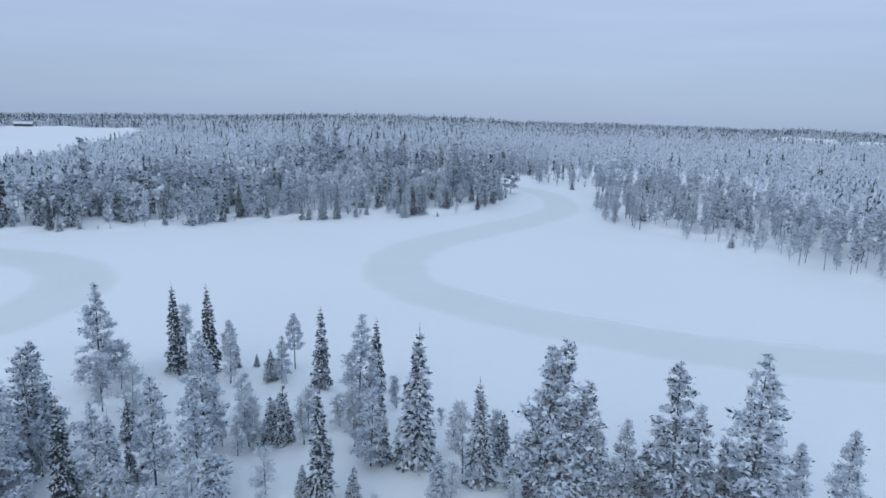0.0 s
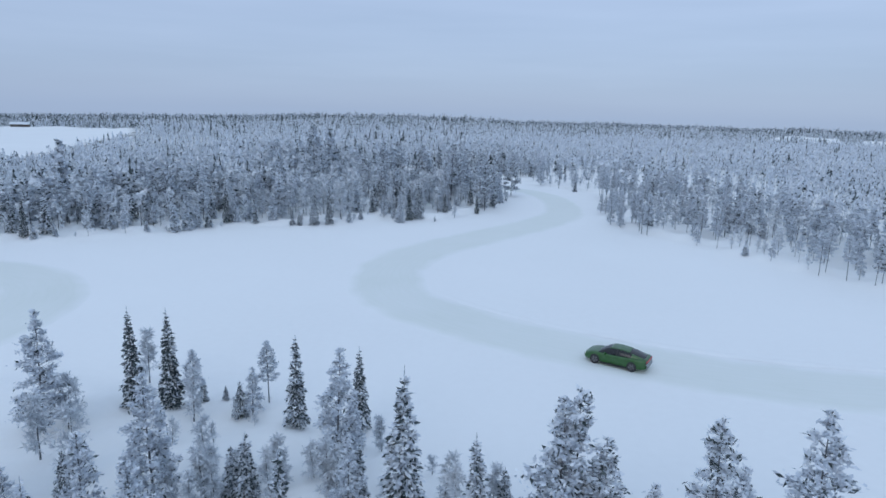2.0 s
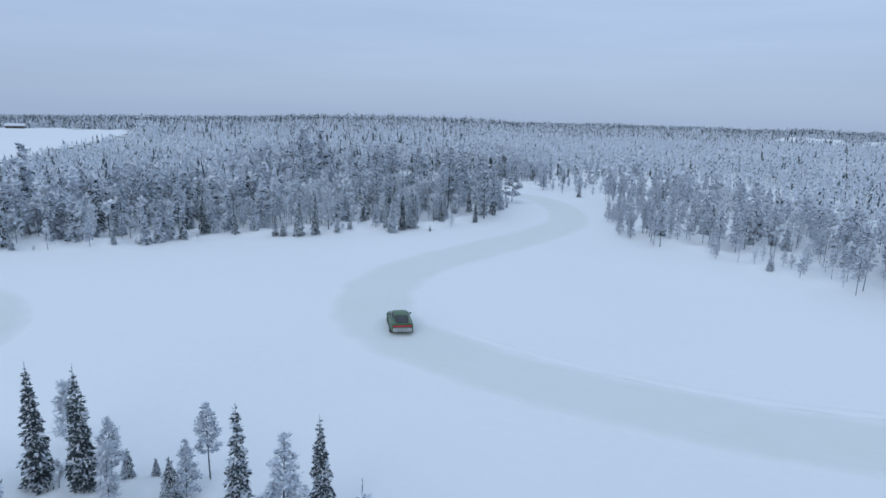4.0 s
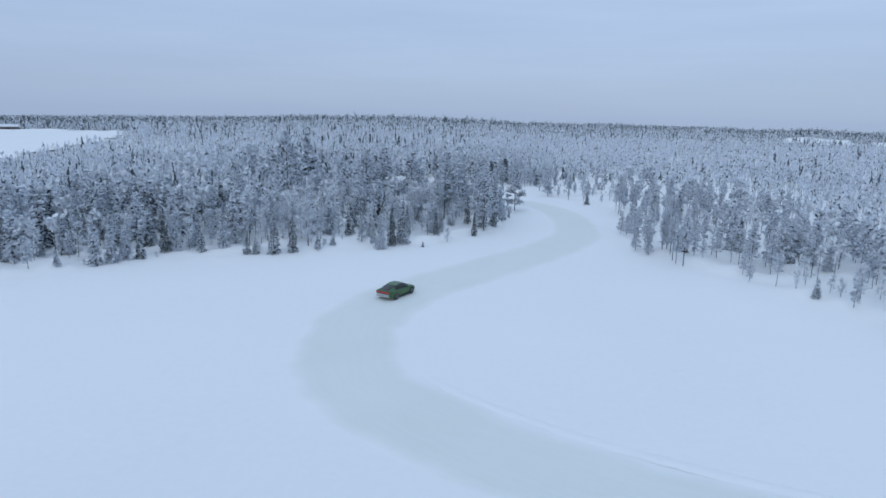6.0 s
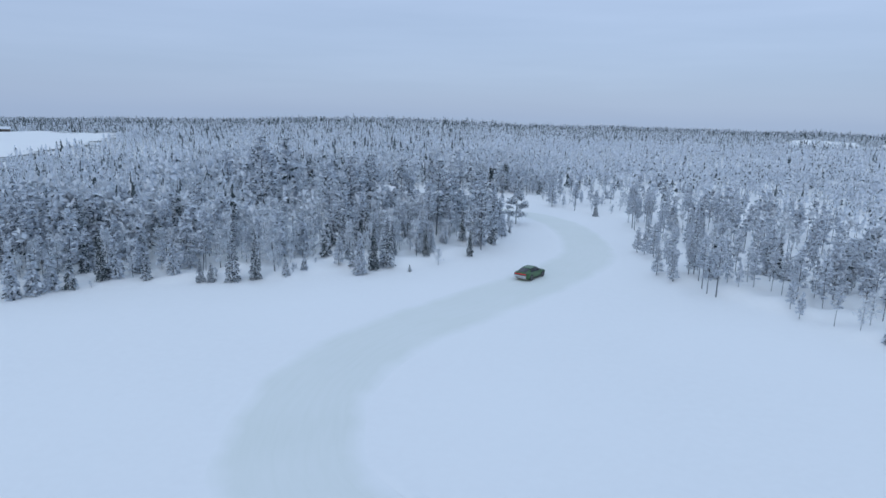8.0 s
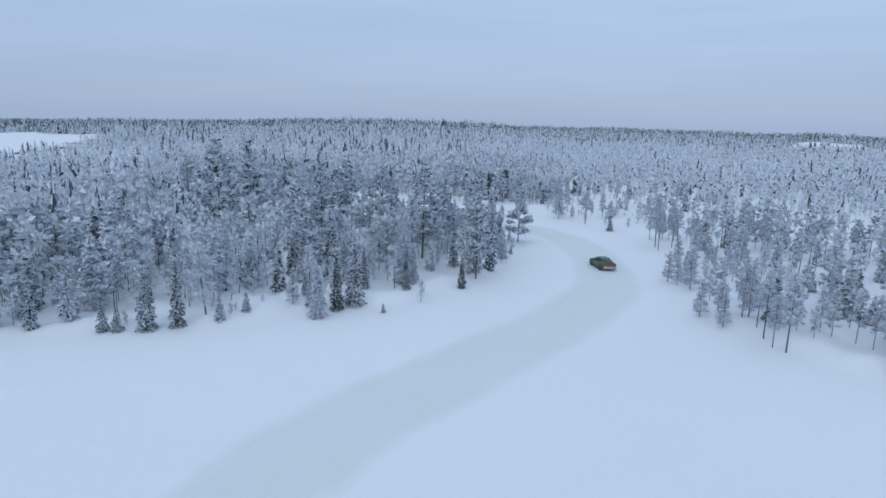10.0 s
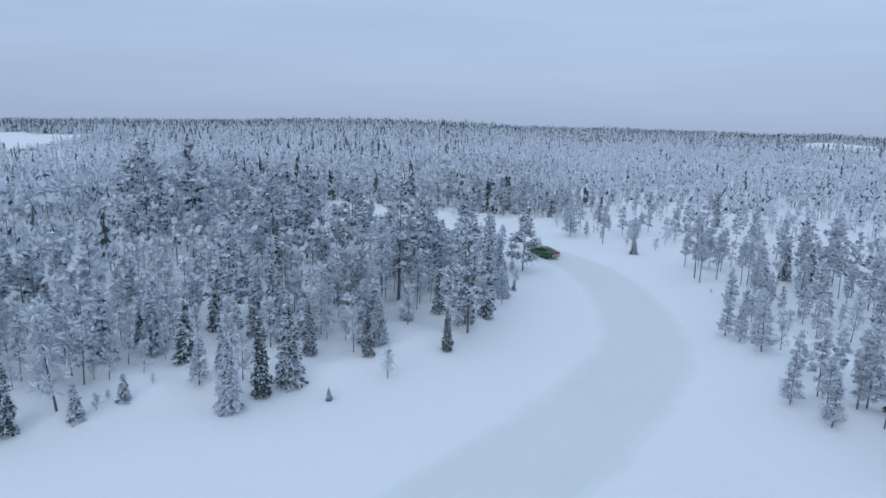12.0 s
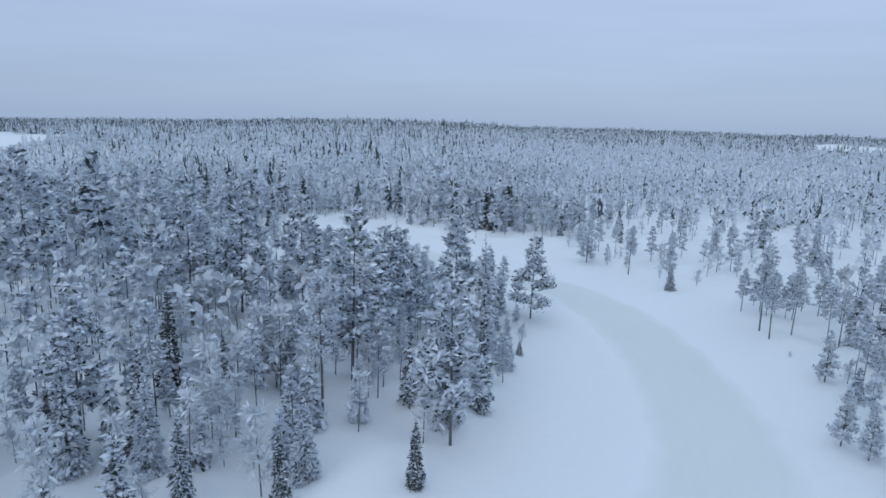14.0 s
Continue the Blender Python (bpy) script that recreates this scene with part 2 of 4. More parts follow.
def normals_of(line):
    t = np.gradient(line, axis=0)
    t /= np.hypot(*t.T)[:, None]
    return np.stack((-t[:, 1], t[:, 0]), 1)


def ribbon(name, points, widths, label):
    """The ploughed ice track: a slab on the lake, thin at its edges."""
    line = smooth_line(points)
    nrm = normals_of(line)
    w = np.interp(np.linspace(0, 1, len(line)), np.linspace(0, 1, len(widths)), widths)
    cols = 13
    u = np.linspace(0, 1, cols)
    pos = line[:, None, :] + nrm[:, None, :] * (u[None, :, None] - 0.5) * w[:, None, None]
    z = 0.055 - 0.10 * np.abs(2 * u - 1) ** 6
    ground = terrain(pos[..., 0], pos[..., 1])
    v = np.concatenate((pos, (ground + z[None, :])[..., None]), 2).reshape(-1, 3)
    i, j = np.meshgrid(np.arange(cols - 1), np.arange(len(line) - 1))
    a = (j * cols + i).ravel()
    quads = np.stack((a + cols, a + cols + 1, a + 1, a), 1)
    me = mesh_of(name, v, quads, [ICE], smooth=True)
    layer = me.uv_layers.new(name="across")
    uu = np.tile(u, len(line))
    vv = np.repeat(np.arange(len(line)) / 10.0, cols)
    layer.data.foreach_set("uv", np.stack((uu[quads.ravel()], vv[quads.ravel()]), 1).astype(np.float32).ravel())
    return tagged(new(name, me), label, "ice road", kind="structure")


MAIN_ROAD = ((87.4, 41.6), (64.4, 45), (46, 48.6), (35.9, 50.6), (25.8, 52.6), (16.9, 56.2), (9.2, 60.6), (2.3, 66.1), (-2.4, 71.8), (-3.8, 78.4), (-3.5, 84.8),
             (-1.3, 91.2), (3.1, 97.8), (9.3, 105.2), (15.6, 113.1), (21.5, 121.1), (25.7, 129.2), (27.6, 138.1), (28.1, 146.9), (27.4, 155.5),
             (24.5, 163.8), (19.7, 169.7), (13.4, 175.9), (6.4, 182.6), (-1, 189.1), (-9.2, 194), (-17.2, 197.9))
ribbon("ice_road", MAIN_ROAD, (9, 8.5, 8.5, 9, 9.5, 9.8, 9.8, 9.5, 8.5, 7.5, 7.0, 6.5), "ploughed greenish ice track winding over the snowy lake")
LOOP = ((-87.4, 84.2), (-73.6, 82.6), (-61.4, 82), (-51.8, 79.4), (-44.9, 77.6), (-39.4, 73.6), (-36, 68.3), (-35, 62.8), (-35.6, 56.9), (-39, 51.2), (-46, 44.9), (-58.9, 41.8), (-77.3, 40.3))
ribbon("ice_loop", LOOP, (9, 9.5, 9.5, 9.5, 9, 9), "second bend of ploughed greenish ice on the lake")


def snow_bank(name, points, side, width, height):
    """The low ridge that the plough left beside the track."""
    line = smooth_line(points, 0.6)
    nrm = normals_of(line)
    rng = np.random.default_rng(5)
    rows = []
    for k, (p, n) in enumerate(zip(line, nrm)):
        w = width * (0.8 + 0.4 * rng.random())
        h = height * (0.35 + 0.9 * rng.random()) * min(1, k / 8, (len(line) - 1 - k) / 8)
        for a, up in ((-0.9, -0.03), (-0.35, 0.6), (0.05, 1.0), (0.5, 0.5), (1.0, -0.03)):
            q = p + n * (side + a * w)
            rows.append((q[0], q[1], 0.01 + max(up * h, -0.03)))
    m = 5
    i, j = np.meshgrid(np.arange(m - 1), np.arange(len(line) - 1))
    a = (j * m + i).ravel()
    me = mesh_of(name, rows, np.stack((a, a + 1, a + m + 1, a + m), 1), [SNOW], smooth=True)
    return tagged(new(name, me), "low ridge of ploughed snow beside the ice track", "snow bank", kind="structure")


snow_bank("snow_bank", MAIN_ROAD[1:9], -4.6, 0.55, 0.085)


# ---- trees ----
def unit(v):
    return v / np.maximum(np.linalg.norm(v, axis=-1, keepdims=True), 1e-9)


class Shape:
    """Collects triangles by material."""

    def __init__(self):
        self.v, self.f, self.m, self.n = [], [], [], 0

    def add(self, verts, faces, mat):
        if len(verts) == 0:
            return
        self.v.append(np.asarray(verts, float))
        self.f.append(np.asarray(faces, int) + self.n)
        self.m.append(np.full(len(faces), mat))
        self.n += len(verts)

    def add_sprigs(self, p, d, long, wide, roll, mat):
        """Small flat sprigs, two triangles each: root p, direction d, turned about it by roll."""
        if not len(p):
            return
        d = unit(d)
        up = np.array((0.0, 0.0, 1.0))
        side = unit(np.cross(d, up) + (1e-4, 2e-4, 0))
        side = side * np.cos(roll)[:, None] + np.cross(side, d) * np.sin(roll)[:, None]
        mid = p + d * (long * 0.52)[:, None]
        v = np.stack((p, mid + side * (wide / 2)[:, None], p + d * long[:, None], mid - side * (wide / 2)[:, None]), 1)
        k = np.arange(len(p))[:, None, None] * 4
        self.add(v.reshape(-1, 3), (np.array(((0, 1, 2), (0, 2, 3)))[None] + k).reshape(-1, 3), mat)

    def tube(self, points, radii, sides, mat):
        pts = np.asarray(points, float)
        ang = np.arange(sides) * 2 * np.pi / sides
        t = unit(np.gradient(pts, axis=0))
        ref = np.array((1.0, 0.13, 0.0)) if abs(t[0][2]) > 0.6 else np.array((0.0, 0.0, 1.0))
        a = unit(np.cross(t, ref))
        b = np.cross(t, a)
        ring = pts[:, None] + (a[:, None] * np.cos(ang)[None, :, None] + b[:, None] * np.sin(ang)[None, :, None]) * np.asarray(radii)[:, None, None]
        f = []
        for k in range(len(pts) - 1):
            for s in range(sides):
                q, r = k * sides + s, k * sides + (s + 1) % sides
                f += [(q, r, r + sides), (q, r + sides, q + sides)]
        self.add(ring.reshape(-1, 3), f, mat)

    def arrays(self):
        return np.concatenate(self.v), np.concatenate(self.f), np.concatenate(self.m)


def trunk_line(rng, h, bend=0.02):
    z = np.linspace(-0.25, h, 9)
    wob = np.cumsum(rng.normal(0, bend * h / 8, (9, 2)), 0)
    wob -= wob[1]
    return np.concatenate((wob, z[:, None]), 1)


def along(line, z):
    return np.stack((np.interp(z, line[:, 2], line[:, 0]), np.interp(z, line[:, 2], line[:, 1]), z), -1)


def stem(s, line, radii, q):
    if q > 0.6:
        s.tube(line, radii, 6, B_)
    elif q > 0.15:
        s.tube(line[[0, 3, 6, 8]], radii[[0, 3, 6, 8]] * 0.85, 3, B_)
    elif q > 0.01:
        s.tube(line[[0, 8]], radii[[0, 8]] * 0.9, 3, B_)


def spruce(seed, h=6.0, girth=0.17, q=1.0, rime=0.35, snow=0.6):
    """A narrow northern spruce: drooping boughs in whorls down to the ground, snow lying on their outer halves."""
    rng, s = np.random.default_rng(seed), Shape()
    line = trunk_line(rng, h, 0.008)
    stem(s, line, np.linspace(0.010 * h + 0.015, 0.006, 9), q)
    count = max(9, int(2100 * q))
    whorls = max(5, int(h / (0.26 if q > 0.2 else 0.6)))
    boughs = 7
    reach = rng.uniform(0.62, 1.22, (whorls + 1, boughs))
    turn = rng.random(whorls + 1) * 6.283
    gap = rng.random((whorls + 1, boughs)) < 0.10

    def crown(n, inner):
        u = 1 - np.sqrt(rng.random(n * 2)) * 0.97
        w = np.minimum((u * whorls).astype(int), whorls)
        b = rng.integers(0, boughs, n * 2)
        keep = np.flatnonzero(~gap[w, b])[:n]
        u, w, b = u[keep], w[keep], b[keep]
        u = (w + 0.5 + rng.normal(0, 0.20, len(u))) / whorls * 0.93 + 0.03
        full = girth * h * (np.clip(1 - u, 0, 1) ** 0.85 + 0.03) * np.clip(0.6 + 5 * u, 0, 1) * reach[w, b]
        t = inner + (1.03 - inner) * np.sqrt(rng.random(len(u)))
        a = turn[w] + b * 6.283 / boughs + rng.normal(0, 0.26, len(u)) * (1.25 - 0.5 * t)
        radial = np.stack((np.cos(a), np.sin(a), 0 * a), 1)
        at = along(line, np.clip(u, 0.01, 1) * h) + radial * (full * t)[:, None]
        at[:, 2] += full * t * (0.25 * u - 0.48 * (1 - u) * t)
        d = radial + rng.normal(0, 0.55, (len(u), 3)) * (1, 1, 0.45)
        d[:, 2] += -0.45 + 0.9 * u ** 2 - (0.6 if q < 0.1 else 0.0)
        return at, d, full, u

    area = 3.4 * girth * h * h
    size = math.sqrt((1.75 if q > 0.1 else 1.45) * area / (count * 0.21))
    at, d, full, u = crown(count, 0.15)
    long = np.minimum(size * rng.uniform(0.65, 1.35, len(u)), 0.5 * h * (1.02 - u) + 0.12)
    at = at - unit(d) * (long * 0.5)[:, None]
    at[:, 2] = np.maximum(at[:, 2], 0.03)
    rimed = rng.random(len(u)) < rime
    roll = rng.normal(0, 0.7, len(u))
    for pick, mat in ((~rimed, N_), (rimed, R_)):
        s.add_sprigs(at[pick], d[pick], long[pick], long[pick] * 0.42, roll[pick], mat)
    at, d, full, u = crown(max(3, int(count * (0.42 if q > 0.1 else 0.55) * snow)), 0.5)
    long = np.minimum(size * rng.uniform(0.55, 1.1, len(u)), 0.4 * h * (1.02 - u) + 0.1)
    at = at - unit(d) * (long * 0.5)[:, None] + (0, 0, 0.05 + 0.10 * size)
    s.add_sprigs(at, d * (1, 1, 0.7), long, long * 0.50, rng.normal(0, 0.3, len(u)), L_)
    k = max(1, int(5 * q))
    s.add_sprigs(along(line, h * rng.uniform(0.93, 0.97, k)), rng.normal(0, 0.08, (k, 3)) + (0, 0, 1), np.full(k, 0.035 * h), np.full(k, 0.007 * h), rng.random(k) * 3, R_)
    return s


def pine(seed, h=7.0, start=0.42, spread=0.16, q=1.0, rime=0.6, snow=0.7, cone=0.3):
    """A pine: a stem and forking boughs whose ends carry brushes of needles, capped with snow. cone: 1 for a young pointed crown, 0 for a round one."""
    rng, s = np.random.default_rng(seed), Shape()
    line = trunk_line(rng, h, 0.011)
    stem(s, line, np.linspace(0.009 * h + 0.012, 0.008, 9), q)
    count = max(9, int(2300 * q))
    n = int(np.clip(62 * math.sqrt(q) * max(1.0, h / 7) ** 0.7, 9, 90))
    k = np.clip(np.linspace(0, 1, n) ** (0.9 + 0.25 * cone) + rng.normal(0, 0.012, n), 0, 1)
    ang = np.arange(n) * 2.39996 + rng.normal(0, 0.5, n)
    round_top = np.clip(0.45 + 2.0 * k, 0, 1) * np.clip(1.04 - k, 0, 1) ** 0.5
    point = np.clip(1.03 - k, 0, 1) ** 0.85
    r = spread * h * (cone * point + (1 - cone) * round_top) * rng.uniform(0.6, 1.25, n) + 0.06
    lift = np.radians(-10 + 42 * k + rng.normal(0, 9, n))
    root = along(line, (start + (0.97 - start) * k) * h)
    way = np.stack((np.cos(ang) * np.cos(lift), np.sin(ang) * np.cos(lift), np.sin(lift)), 1)
    across = np.stack((-np.sin(ang), np.cos(ang), 0 * ang), 1)
    if q > 0.6:
        for a, w, b in zip(root, way, r):
            s.tube((a, a + w * b * 0.9), (0.014, 0.004), 3, B_)
        for uu in rng.uniform(0.04, max(start, 0.08), 5):
            a, w = along(line, np.array(uu * h)), rng.normal(0, 1, 3) * (1, 1, 0.3)
            s.tube((a, a + unit(w) * 0.3), (0.010, 0.003), 3, B_)
    share = r ** 1.3 + 0.02
    area = 3.6 * spread * h * h * (1 - start)
    size = math.sqrt((1.7 if q > 0.1 else 1.35) * area / (count * 0.21))
    forks = 5
    fork_t = rng.uniform(0.45, 1.0, (n, forks)) ** 0.7
    fork_s = rng.normal(0, 0.30, (n, forks)) * (1.2 - fork_t)

    def brush(m, puff):
        b = rng.choice(n, m, p=share / share.sum())
        f = rng.integers(0, forks, m)
        long = np.minimum(size, 0.30 * h) * rng.uniform(0.6, 1.3, m)
        at = root[b] + way[b] * (r[b] * fork_t[b, f])[:, None] + across[b] * (r[b] * fork_s[b, f])[:, None]
        at[:, 2] += 0.10 * r[b] * fork_t[b, f] ** 2
        return at + rng.normal(0, 1, (m, 3)) * (1, 1, 0.55) * (puff * (0.05 + 0.10 * r[b]))[:, None], b, long

    at, b, long = brush(count, 1.0)
    d = way[b] * 0.55 + rng.normal(0, 0.75, (count, 3)) * (1, 1, 0.6) + (0, 0, 0.12)
    rimed = rng.random(count) < rime
    roll = rng.normal(0, 0.8, count)
    at = at - unit(d) * (long * 0.5)[:, None]
    for pick, mat in ((~rimed, N_), (rimed, R_)):
        s.add_sprigs(at[pick], d[pick], long[pick], long[pick] * 0.40, roll[pick], mat)
    at, b, long = brush(max(3, int(count * (0.40 if q > 0.5 else 0.55) * snow)), 0.8)
    d = (way[b] * 0.8 + rng.normal(0, 0.5, (len(b), 3))) * (1, 1, 0.4)
    s.add_sprigs(at - unit(d) * (long * 0.45)[:, None] + (0, 0, 0.05 + 0.16 * size), d, long * 0.9, long * 0.48, rng.normal(0, 0.3, len(b)), L_)
    m = max(1, int(8 * q))
    s.add_sprigs(along(line, h * rng.uniform(0.9, 0.96, m)), rng.normal(0, 0.15, (m, 3)) + (0, 0, 1), np.full(m, 0.045 * h), np.full(m, 0.010 * h), rng.random(m) * 3, R_)
    return s


def tiered(seed, h, q, rime, snow, start, spread, cone):
    """A far conifer: a stem and ragged tiers of boughs, each facet green, rimed or snow-laden."""
    rng, s = np.random.default_rng(seed), Shape()
    line = trunk_line(rng, h, 0.01)
    stem(s, line, np.linspace(0.009 * h + 0.012, 0.008, 9), q)
    tiers, points = (8, 8) if q > 0.04 else ((6, 7) if q > 0.015 else ((4, 5) if q > 0.006 else (3, 5)))
    for k in range(tiers):
        u = (k + 0.3) / tiers
        top = start + (1 - start) * min(1.0, (k + (1.75 if cone > 0.5 else 1.35)) / tiers)
        low = start + (1 - start) * u
        wide = spread * h * (cone * (1 - u) ** 0.85 + (1 - cone) * min(1.0, 0.55 + 1.5 * u) * (1.05 - u) ** 0.5) * rng.uniform(0.8, 1.2) + 0.08
        a = np.arange(points) * 6.283 / points + rng.random() * 6.283 + rng.normal(0, 0.18, points)
        r = wide * np.where(np.arange(points) % 2, 0.55, 1.1) * rng.uniform(0.75, 1.25, points)
        off = rng.normal(0, 0.25 * wide * (1 - cone), 2)
        z = low * h + rng.normal(0, 0.03 * h, points) - 0.10 * r
        foot = along(line, np.array(low * h))
        ring = np.stack((foot[0] + off[0] + r * np.cos(a), foot[1] + off[1] + r * np.sin(a), z), 1)
        tip = along(line, np.array(min(top, 1.0) * h)) + (off[0] * 0.6, off[1] * 0.6, 0)
        for j in range(points):
            roll = rng.random()
            mat = L_ if roll < 0.24 * snow else (R_ if rng.random() < rime else N_)
            s.add(np.array((tip, ring[j], ring[(j + 1) % points])), ((0, 1, 2),), mat)
    return s


def birch(seed, h=5.0, q=1.0, spread=0.2):
    """A rimed bare birch: a few rising limbs in a haze of white twigs."""
    rng, s = np.random.default_rng(seed), Shape()
    line = trunk_line(rng, h * 0.92, 0.03)
    stem(s, line, np.linspace(0.010 * h + 0.014, 0.006, 9), q)
    n = int(32 * q) + 4
    u = rng.uniform(0.12, 0.96, n)
    ang, lift = rng.random(n) * 2 * np.pi, np.radians(rng.uniform(28, 62, n))
    r = h * spread * (0.55 + 0.8 * rng.random(n)) * np.sqrt(np.clip(1.15 - u, 0.1, 1))
    root = along(line, u * h * 0.92)
    way = np.stack((np.cos(ang) * np.cos(lift), np.sin(ang) * np.cos(lift), np.sin(lift)), 1)
    m = 30 if q > 0.6 else (16 if q > 0.25 else (8 if q > 0.1 else (5 if q > 0.03 else (3 if q > 0.01 else 2))))
    big = min(q ** -0.5, 4.0)
    for a, w, b in zip(root, way, r):
        mid, end = a + w * b * 0.55, a + w * b - (0, 0, 0.12 * b)
        if q > 0.25:
            s.tube((a, mid, end), (0.016, 0.011, 0.004), 3, T_)
        k = rng.uniform(0.15, 1, m)[:, None]
        p = a * (1 - k) + end * k
        d = unit(w * 0.6 + rng.normal(0, 0.7, (m, 3)) - (0, 0, 0.1))
        long = h * 0.085 * (0.6 + 0.8 * rng.random(m)) * big ** 0.4
        s.add_sprigs(p, d, long, long * 0.17 * big, rng.normal(0, 0.8, m), T_)
    return s


# ---- which trees stand where ----
# place, height and model of the trees on the near bank
SPRUCES = (
    (-16.2, 45.7, 6.3, 4), (-13.9, 45.4, 6.3, 4), (-12.6, 46.8, 1.6, 5), (-6.1, 43.5, 5.5, 0), (-9.8, 45.1, 2.4, 5), (-11.2, 46.8, 1.0, 5), (-2.7, 44.6, 5.2, 4), (0.2, 34.9, 7.7, 1), (-1.5, 34.9, 4.1, 0),
    (-15.2, 36.7, 2.5, 5), (-7.0, 37.0, 3.5, 6), (-7.7, 37.0, 3.0, 6), (-3.9, 31.4, 5.5, 0), (-2.5, 31.4, 2.1, 6), (-4.8, 31.4, 1.7, 6), (1.3, 31.6, 3.1, 7), (-15.2, 30.7, 5.4, 4), (-13.3, 31.1, 4.8, 7),
    (-18.6, 32.3, 6.1, 7), (3.4, 32.8, 5.5, 1), (10.9, 31.8, 3.3, 1), (14.4, 31.4, 3.0, 1), (4.8, 35.6, 2.9, 6))
SHORE_SPRUCES = (
    (-18.3, 111.3, 6.2), (-15.9, 112.1, 6.4), (-21.6, 110.6, 2.8), (-20.5, 110.8, 2.3), (-4.6, 115.9, 5.6), (-3.1, 117.9, 6), (-1.7, 119.7, 7), (-1.3, 124.2, 5), (1.3, 117.7, 1), (3.7, 126.7, 4.5),
    (5.5, 132.8, 4.2), (9.1, 127.1, 4), (14.3, 149.9, 7.5), (36, 166.7, 3), (8.4, 135.4, 5.2), (10.7, 133.1, 6.4), (15.1, 142.5, 4.5), (-6.8, 136, 7.7), (-5.2, 128.8, 6.4), (-14.5, 137.2, 2.3),
    (-4.3, 138.7, 3.2), (16.5, 145.3, 1.3), (13.7, 145, 9.3), (0.8, 158.9, 5.7), (-11.2, 135, 2.8), (-1.4, 145.2, 2.7), (12.8, 135.7, 6.7), (-8.1, 127.1, 6.4), (-3.8, 126.4, 5.2), (-3.6, 167.3, 5.8), (-40.1, 120.1, 8.3), (-41.7, 105.8, 5.1))
PINES = (
    (-19.9, 42.8, 7.2, 1), (-12.5, 45.2, 3.9, 0), (-8.5, 46.6, 4.0, 0), (-9.1, 45.2, 3.1, 5), (-3.2, 39.4, 6.7, 1), (-18.7, 34.2, 6.3, 3), (-19.1, 35.2, 6.0, 3), (-12.0, 32.6, 5.5, 5), (-9.6, 31.6, 5.3, 6),
    (-10.9, 36.2, 6.5, 1), (-14.1, 31.6, 4.7, 1), (-18.0, 30.6, 5.6, 6), (6.3, 32.1, 7.8, 6), (7.1, 32.4, 8.2, 3), (8.3, 32.3, 6.0, 3), (10.0, 31.9, 4.2, 5), (11.9, 30.9, 7.6, 3), (13.5, 32.1, 4.8, 5),
    (15.2, 30.7, 4.2, 3), (17.7, 31.1, 4.0, 5), (20.0, 31.1, 4.3, 5), (-2.0, 34.4, 4.3, 1), (15.0, 30.1, 8.2, 6))
SHORE_PINES = (
    (-10.2, 148.4, 11.2), (-7.4, 152.5, 11.4), (-1.9, 152.1, 11.1), (12.1, 168.4, 7.2), (-26, 152.7, 14.1), (-7.6, 119, 3.7), (10.9, 131.2, 10), (-1.5, 138.1, 6.2), (3.3, 133.6, 8.9), (18.7, 154.9, 8),
    (6.1, 144.8, 9.8), (6.9, 145.8, 9.4), (11.5, 152.9, 9.1), (8.6, 149.8, 6.3), (-0.2, 155.2, 8), (13.4, 139, 4.8), (5.9, 140.4, 4.1))
MIRE_PINES = (
    (35.3, 109.1, 6.9), (35.1, 112.4, 6.3), (32.8, 115.3, 3.5), (32, 118.6, 3.8), (34.6, 127.7, 4.9), (34.3, 130.7, 3.5), (38.9, 150.6, 6), (32.9, 116.2, 4.3), (35.1, 116.6, 5.4), (35.8, 116.7, 5.4),
    (34.8, 110.3, 4.6), (35.6, 114.7, 4.3), (39.2, 152.9, 8), (40.9, 150.8, 5.8), (38.3, 141.5, 4), (33.8, 132.4, 3.8), (42.7, 147.1, 5), (36.2, 168.1, 5.2), (33.3, 173.5, 6.2), (29.6, 179.8, 6.5), (40.2, 158.6, 4.5))
BIRCHES = (
    (-17.5, 50.3, 4.1, 0), (-19.9, 45.9, 1.5, 4), (2.1, 36.8, 3.0, 1), (4.3, 36.2, 2.8, 0), (-5.9, 38.2, 2.6, 0), (-6.6, 31.8, 2.6, 2), (-8.8, 37.4, 2.8, 0), (-10.0, 39.9, 2.7, 2), (-2.6, 36.0, 3.3, 0),
    (-3.0, 35.9, 3.5, 1), (-15.5, 37.8, 4.0, 2), (-18.2, 39.7, 3.8, 0), (-14.3, 114.3, 7, 0), (4.8, 121.5, 2.3, 4), (0.9, 127.7, 3.1, 0))

KINDS = ("spruce", "pine", "birch")


def thing_tree(name, shape, label, category):
    """An Empty at the foot with the stem and each layer of the crown as parts."""
    v, f, m = shape.arrays()
    root = tagged(new(name), label, category, group=category + "s of the taiga")
    root.location = (0, 0, -500)
    for slots, title, text in (((B_,), "trunk", ""), ((N_,), "crown", ""), ((R_,), "rimed_foliage", "foliage grey with rime"), ((T_,), "crown", "haze of white rimed twigs"), ((L_,), "snow_load", "white snow lying on the branches")):
        pick = np.isin(m, slots)
        if not pick.any():
            continue
        ids, flat = np.unique(f[pick], return_inverse=True)
        ob = new(title, mesh_of(title, v[ids], flat.reshape(-1, 3), [TREE_MATERIALS[slots[0]]]))
        ob.parent = root
        if text:
            tagged(ob, text)
        if title != "trunk":
            tagged(ob, kind="stuff")
    return root


